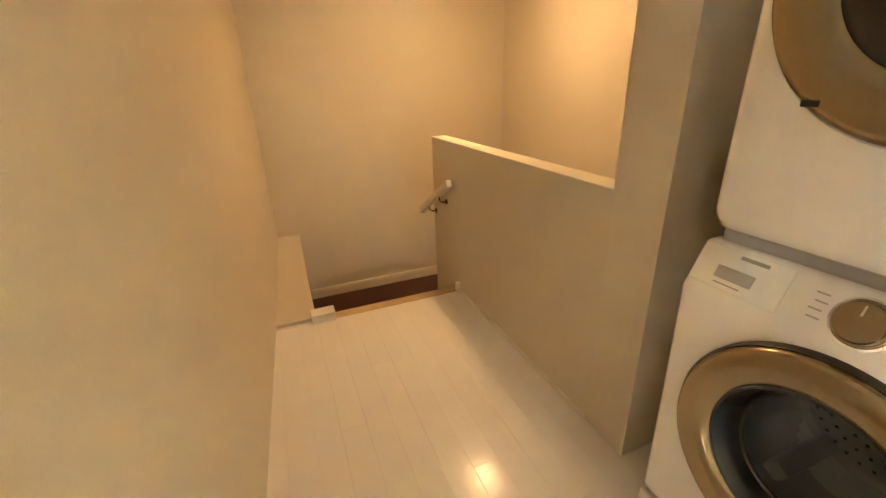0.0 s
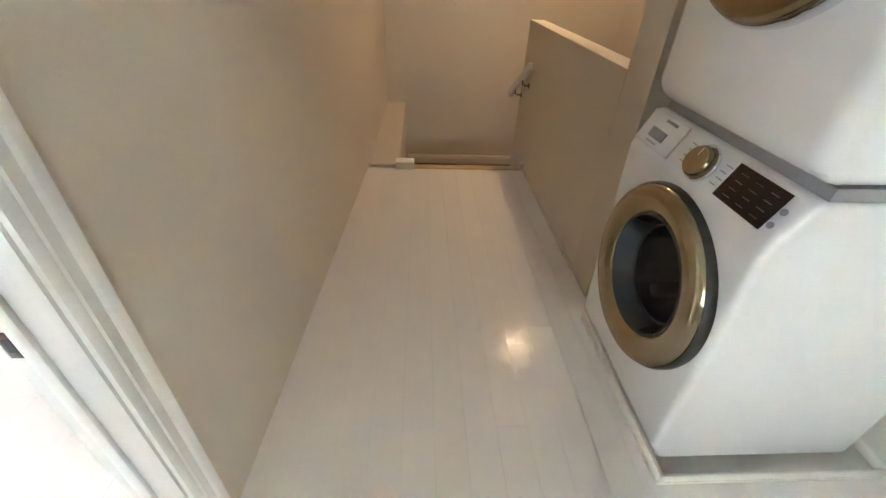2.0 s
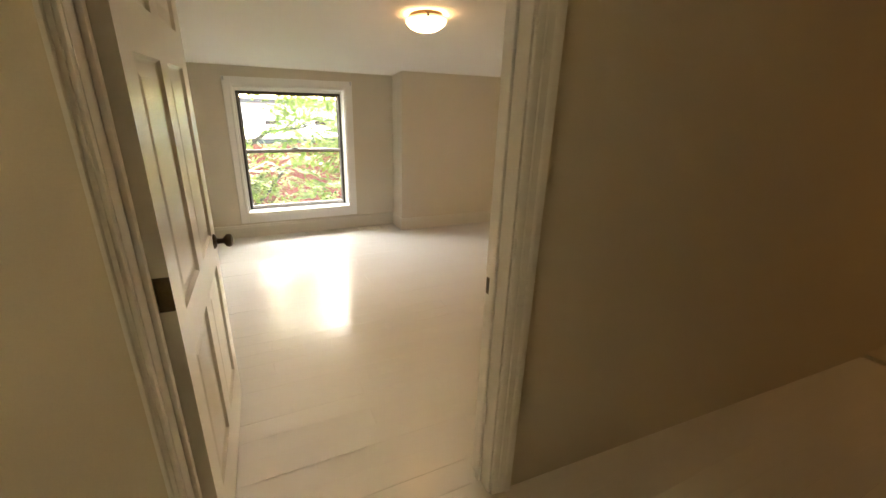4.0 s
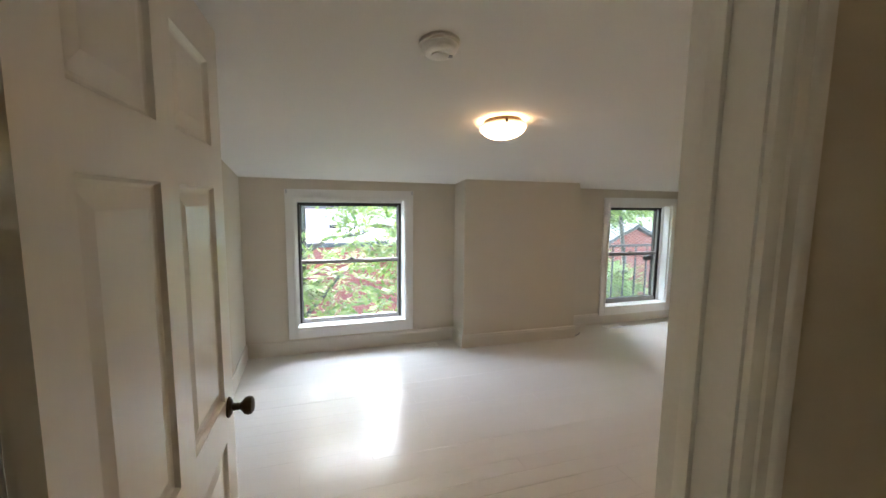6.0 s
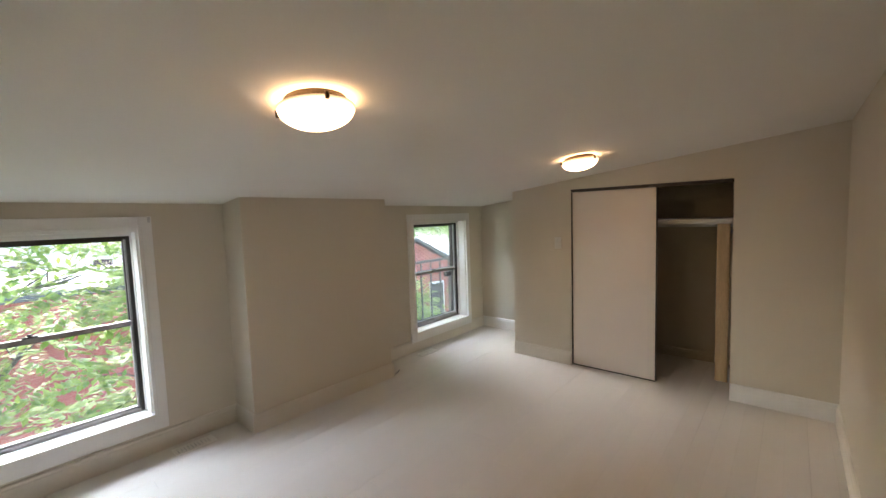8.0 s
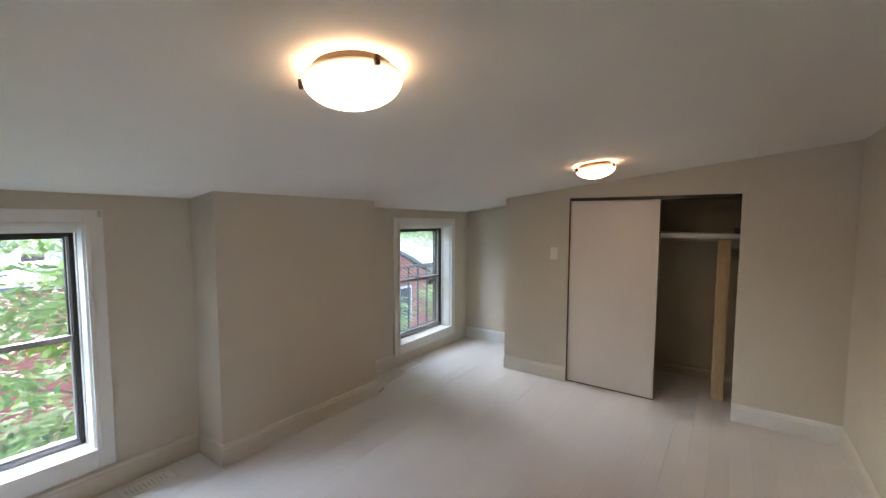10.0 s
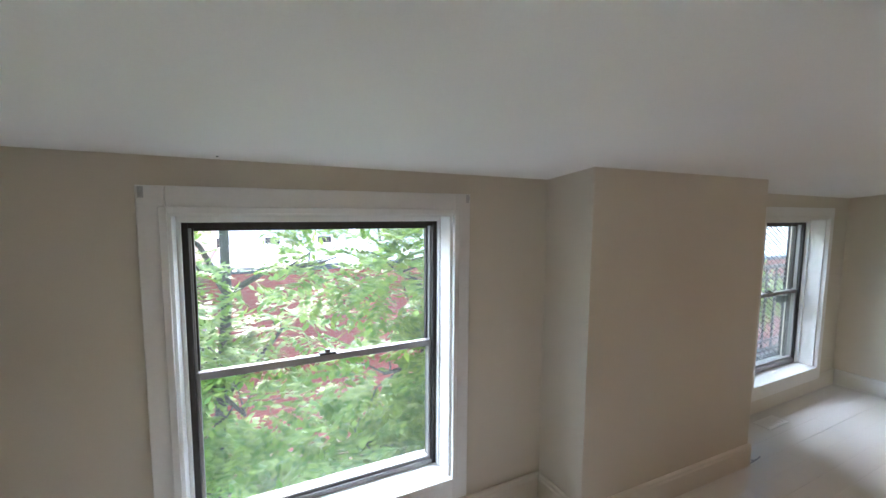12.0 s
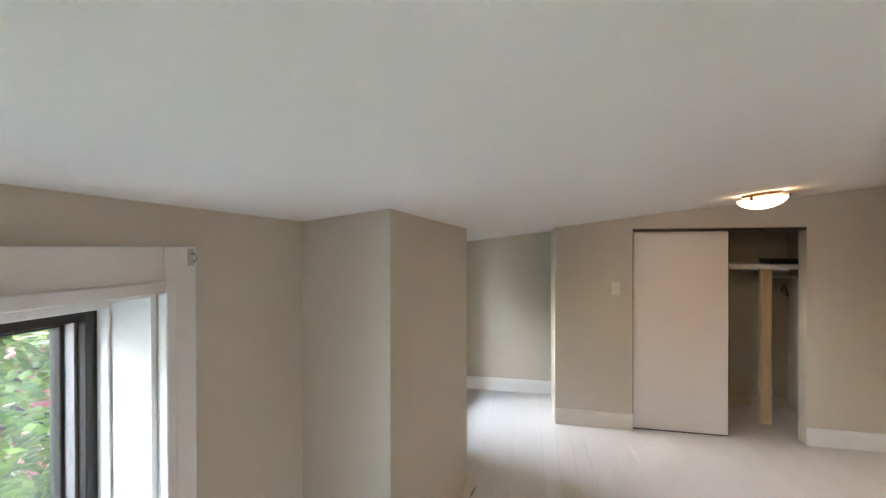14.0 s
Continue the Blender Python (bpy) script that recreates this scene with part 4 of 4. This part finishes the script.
def gabled_house(x, y, w, ze, zr):
    h = holder("gabled_house", x, y, -6.0, "red brick house with a gable seen through the mesh", "house")
    bm = bmesh.new()
    pts = [(-w / 2, 0), (w / 2, 0), (w / 2, ze + 6), (0, zr + 6), (-w / 2, ze + 6)]
    f = [bm.verts.new((px, 0, pz)) for px, pz in pts]
    b = [bm.verts.new((px, 7, pz)) for px, pz in pts]
    bm.faces.new(f)
    bm.faces.new(b[::-1])
    for i in range(5):
        bm.faces.new((f[i], b[i], b[(i + 1) % 5], f[(i + 1) % 5]))
    part("wall", bm, BRICKM, h, smooth=False)
    for s in (-1, 1):
        bm = bmesh.new()
        v = [bm.verts.new(c) for c in ((s * (w / 2 + 0.25), -0.2, ze + 5.92), (0, -0.2, zr + 6.02), (0, 7.2, zr + 6.02), (s * (w / 2 + 0.25), 7.2, ze + 5.92))]
        u = [bm.verts.new(q.co + Vector((0, 0, 0.12))) for q in v]
        bm.faces.new(v)
        bm.faces.new(u[::-1])
        for i in range(4):
            bm.faces.new((v[i], u[i], u[(i + 1) % 4], v[(i + 1) % 4]))
        part("roof", bm, COPING, h)
    for px in (-1.2, 1.2):
        wd = part("window", boxes((px - 0.4, px + 0.4, -0.06, 0.05, 3.6, 5.0), bevel=0.02), PALEW, h)
        part("pane", boxes((px - 0.33, px + 0.33, -0.066, -0.05, 3.67, 4.93)), WINDK, wd)


gabled_house(10.8, 12.0, 6.2, -0.8, 0.65)
brick_building(14.2, 30.0, 12.4, 20, -0.5, "red brick terrace beyond the gabled house")


# leafy trees with pinnate leaves
def tree(x, y, zbase, ztop, crown, count, label, seed):
    """crown: list of clumps (x, y, z, radius) that the leaves fill."""
    rnd = random.Random(seed)
    h = holder("tree", x, y, zbase, label, "tree", "trees outside the windows")
    base = Vector((x, y, zbase))
    n = 8
    run = [Vector((0.16 * math.sin(i * 0.9 + seed), 0.12 * math.cos(i * 1.3 + seed), (ztop - zbase) * i / n)) for i in range(n + 1)]
    part("trunk", tube([tuple(v) for v in run], [0.11 * (1 - 0.75 * i / n) for i in range(n + 1)], 10), BARK, h)
    for cx, cy, cz, r in crown:
        c = Vector((cx, cy, cz)) - base
        s = min(run[2:], key=lambda v: (v - c).length + abs(v.z - (c.z - 0.6)))
        mid = (s + c) / 2 + Vector((rnd.uniform(-0.15, 0.15), rnd.uniform(-0.15, 0.15), 0.12))
        part("limb", tube([tuple(s), tuple(mid), tuple(c), tuple(c + Vector((rnd.uniform(-1, 1), rnd.uniform(-1, 1), 0.3)) * r * 0.7)], [0.045, 0.03, 0.018, 0.006], 7), BARK, h)
        for k in range(4):
            e = c + Vector((rnd.gauss(0, 1), rnd.gauss(0, 1), rnd.gauss(0, 0.6))).normalized() * r * 0.9
            part("twig", tube([tuple(c + (mid - c) * 0.2 * k), tuple((c + e) / 2 + Vector((0, 0, 0.05))), tuple(e)], [0.012, 0.008, 0.003], 5), BARK, h)
    verts, faces = [], []
    total = sum(r ** 2 for *_, r in crown)
    for cx, cy, cz, r in crown:
        for _ in range(int(count * r ** 2 / total)):
            d = Vector((rnd.gauss(0, 1), rnd.gauss(0, 1), rnd.gauss(0, 0.75))).normalized()
            rad = r * rnd.uniform(0.35, 1.1)
            o = Vector((cx, cy, cz)) + d * rad - base
            if noise.noise(o * 1.9 + Vector((seed, 0, 0))) < -0.22:
                continue
            out = (d + Vector((rnd.uniform(-0.7, 0.7), rnd.uniform(-0.7, 0.7), rnd.uniform(-0.5, 0.2)))).normalized()
            side = out.cross(Vector((0, 0, 1)))
            side = (side.normalized() if side.length > 0.1 else Vector((1, 0, 0)))
            side = (side + Vector((0, 0, rnd.uniform(-0.5, 0.5)))).normalized()
            length = rnd.uniform(0.26, 0.44)
            pairs = 6
            for i in range(pairs * 2 + 1):
                t = (i // 2 + 1) / (pairs + 1) if i < pairs * 2 else 1.0
                root = o + out * (length * t) + Vector((0, 0, -0.10 * length * t * t * 2))
                if i < pairs * 2:
                    dd = (side * (1 if i % 2 else -1) + out * 0.45 + Vector((0, 0, rnd.uniform(-0.25, 0.1)))).normalized()
                else:
                    dd = out
                ln = rnd.uniform(0.10, 0.145)
                ww = dd.cross(Vector((rnd.uniform(-0.3, 0.3), rnd.uniform(-0.3, 0.3), 1))).normalized() * ln * 0.25
                k = len(verts)
                m1 = root + dd * ln * 0.42 + Vector((0, 0, -0.004))
                verts += [tuple(root), tuple(m1 + ww), tuple(root + dd * ln), tuple(m1 - ww)]
                faces.append((k, k + 1, k + 2, k + 3))
    me = bpy.data.meshes.new("crown")
    me.from_pydata(verts, [], faces)
    me.materials.append(LEAF)
    ob = new("crown", me)
    ob.parent = h
    ob["kind"] = "stuff"
    return h


tree(-0.2, 8.6, -6, 4.4, [(0.1, 8.2, -0.9, 0.6), (-0.9, 8.6, 0.0, 0.5), (-0.5, 8.4, -0.4, 0.5), (0.7, 8.5, 1.9, 0.5), (-1.0, 8.8, -1.4, 0.8), (0.3, 9.0, 2.9, 0.8), (0.6, 8.4, 0.1, 0.4), (-0.3, 8.3, -1.9, 0.8), (-0.7, 8.6, 1.4, 0.3), (0.9, 7.8, 0.9, 0.4), (-0.3, 8.1, 0.0, 0.45), (-0.5, 8.2, 0.9, 0.35)], 1900,
     "slender green locust tree close to the window", 3)
tree(2.4, 8.0, -6, 2.4, [(1.7, 7.4, 0.8, 0.55), (2.2, 7.6, 1.3, 0.75), (2.6, 7.5, 0.3, 0.8), (1.5, 7.3, -0.3, 0.5), (2.7, 7.3, -0.8, 0.8), (3.5, 7.8, 0.9, 0.9), (1.1, 7.3, -1.1, 0.7), (3.1, 8.2, 2.2, 0.9), (2.0, 7.1, -1.7, 0.9), (0.7, 7.2, -1.9, 0.8)], 2700,
     "bright green leafy tree filling the window view", 7)
# Clumps above the window head are unseen, added to block sky over the alcove.
tree(8.6, 10.2, -6, 5.0, [(8.0, 9.9, 2.4, 0.9), (9.0, 10.1, 2.9, 0.9), (7.4, 9.6, 1.6, 0.6), (8.4, 10.0, -1.2, 0.9), (9.8, 10.4, 2.2, 0.9), (7.3, 9.7, -0.6, 0.7), (10.8, 10.6, 3.0, 1.0), (8.2, 9.6, 3.9, 1.1), (9.6, 9.8, 4.4, 1.2), (6.9, 9.4, 3.4, 1.0), (11.4, 10.4, 4.6, 1.2), (7.0, 9.2, 5.0, 1.2), (6.2, 9.0, 2.4, 0.7)], 9000,
     "green tree beside the brick gable, unseen upper crown added to cut sky light", 11)
# High clumps here stand out of view and lessen the light entering window 2.
tree(14.0, 10.4, -6, 4.0, [(12.4, 10.0, 2.6, 1.1), (13.6, 10.2, 3.4, 1.2), (15.0, 10.4, 2.9, 1.2), (16.4, 10.6, 3.6, 1.3), (12.0, 10.0, -1.2, 0.8), (14.4, 10.2, -1.0, 0.9), (18.0, 10.6, 2.6, 1.3), (17.0, 10.4, 4.9, 1.4), (14.4, 10.2, 4.8, 1.3), (12.6, 9.8, 4.0, 1.1)], 7000,
     "green tree in front of the brick gable, high crown added against sky light", 13)
tree(5.6, 20.5, -6, 3.4, [(5.0, 20.2, 2.2, 1.4), (6.6, 20.6, 1.8, 1.5), (8.4, 20.8, 2.4, 1.6), (3.2, 20.4, 1.6, 1.1), (10.6, 21.0, 2.6, 1.6)], 4500, "leafy tree behind the flat roof", 17)
tree(14.0, 17.6, -6, 3.0, [(10.8, 17.0, 1.2, 1.2), (13.0, 17.4, 1.9, 1.4), (15.4, 17.8, 1.3, 1.5), (18.0, 18.0, 1.9, 1.6), (20.8, 18.4, 1.4, 1.5), (22.2, 18.2, 2.6, 1.4), (23.6, 18.6, 1.2, 1.6), (25.8, 18.8, 1.6, 1.6)], 7500,
     "leafy tree behind the brick gable", 19)

# fire escape and mesh outside the second window
fe = holder("fire_escape", 5.3, 5.9, -0.27, "black iron fire escape balcony with upright bars", "fire escape")
part("top_rail", boxes((-2.5, 2.5, -0.02, 0.02, 1.06, 1.10), bevel=0.003), IRON, fe)
part("middle_rail", boxes((-2.5, 2.5, -0.01, 0.01, 0.92, 0.94)), IRON, fe)
part("bottom_rail", boxes((-2.5, 2.5, -0.01, 0.01, 0.09, 0.115)), IRON, fe)
for k in range(23):
    x = -2.48 + k * 0.2245
    part("bar", boxes((x - 0.01, x + 0.01, -0.01, 0.01, 0.0, 1.06)), IRON, fe)
for k in range(9):
    part("floor_slat", boxes((-2.5, 2.5, -0.88 + 0.105 * k, -0.83 + 0.105 * k, -0.03, -0.002)), IRON, fe)
for x in (-2.5, 2.5):
    part("side_rail", boxes((x - 0.012, x + 0.012, -0.93, -0.012, 1.06, 1.085)), IRON, fe)
    part("support", boxes((x - 0.025, x + 0.025, -0.945, 0.0, -0.08, -0.03)), IRON, fe)

wg = holder("window_guard", 3.95, 4.935, 0.235, "diamond wire mesh guard fixed outside the sash", "window guard")
part("guard_frame", boxes((-0.46, 0.46, -0.006, 0.006, 0.0, 0.018), (-0.46, 0.46, -0.006, 0.006, 1.185, 1.203), (-0.46, -0.445, -0.006, 0.006, 0.018, 1.185), (0.445, 0.46, -0.006, 0.006, 0.018, 1.185)), IRON, wg)
verts, faces = [], []
for s in (1, -1):
    c = -1.0
    while c < 2.2:
        # the line z = c + s * 0.6 * (x + 0.45), cut to the guard
        xs = []
        for i in range(2):
            x = -0.445 if i == 0 else 0.445
            z = c + s * 0.6 * (x + 0.445)
            if z < 0.018:
                x, z = -0.445 + (0.018 - c) / (s * 0.6), 0.018
            if z > 1.185:
                x, z = -0.445 + (1.185 - c) / (s * 0.6), 1.185
            xs.append((x, z))
        (xa, za), (xb, zb) = xs
        if xb - xa > 0.02 and -0.446 <= xa <= 0.446 and -0.446 <= xb <= 0.446:
            k, r = len(verts), 0.003
            y = 0.001 * s
            verts += [(xa, y - r, za), (xa, y + r, za + r), (xa, y + r, za - r), (xb, y - r, zb), (xb, y + r, zb + r), (xb, y + r, zb - r)]
            faces += [(k, k + 3, k + 4, k + 1), (k + 1, k + 4, k + 5, k + 2), (k + 2, k + 5, k + 3, k)]
        c += 0.044
me = bpy.data.meshes.new("wire_mesh")
me.from_pydata(verts, [], faces)
me.materials.append(MESHM)
wob = new("wire_mesh", me)
wob.parent = wg
wob["kind"] = "stuff"
part("latch_box", boxes((0.30, 0.41, -0.05, -0.008, 0.5, 0.56), bevel=0.006), BLACK, wg, "black latch box of the guard")

# ---- floorboards ----
BW = 0.114
LENGTHS = (0.9, 1.3, 1.7, 2.3)
board_mesh = {}


def board_data(length):
    key = round(length, 3)
    if key not in board_mesh:
        bm = box(bmesh.new(), 0, length - 0.0003, 0, BW - 0.0003, -0.012, 0.0)
        top = [e for e in bm.edges if all(v.co.z > -0.001 for v in e.verts)]
        bmesh.ops.bevel(bm, geom=top, offset=0.0004, segments=1, affect="EDGES")
        me = bpy.data.meshes.new("board")
        bm.to_mesh(me)
        bm.free()
        me.materials.append(PLANK)
        board_mesh[key] = me
    return board_mesh[key]


def lay(x0, x1, y0, rows, rnd):
    for r in range(rows):
        x = x0
        while x < x1 - 0.02:
            ln = rnd.choice(LENGTHS)
            if x == x0:
                ln = rnd.choice((0.5, 0.9, 1.3, 1.7))
            if x + ln > x1 - 0.35:
                ln = round(x1 - x, 3)
            b = new("board", board_data(ln))
            b.parent = floor_ob
            b.location = (x, y0 + r * BW, rnd.uniform(-0.0006, 0.0))
            b.rotation_euler = (rnd.gauss(0, 0.0025), 0, 0)
            x += ln


rnd = random.Random(5)
y0 = HY1 + 0.002
n_hall = int((YH + 0.05 - y0) / BW)
lay(-1.6, XSTEP - 0.05, y0, n_hall, rnd)
y1 = y0 + n_hall * BW
n_room = int((YN - y1) / BW) + 1
lay(XW, 4.92, y1, n_room, rnd)
lay(-1.6, 1.71, y0 - 10 * BW, 10, rnd)
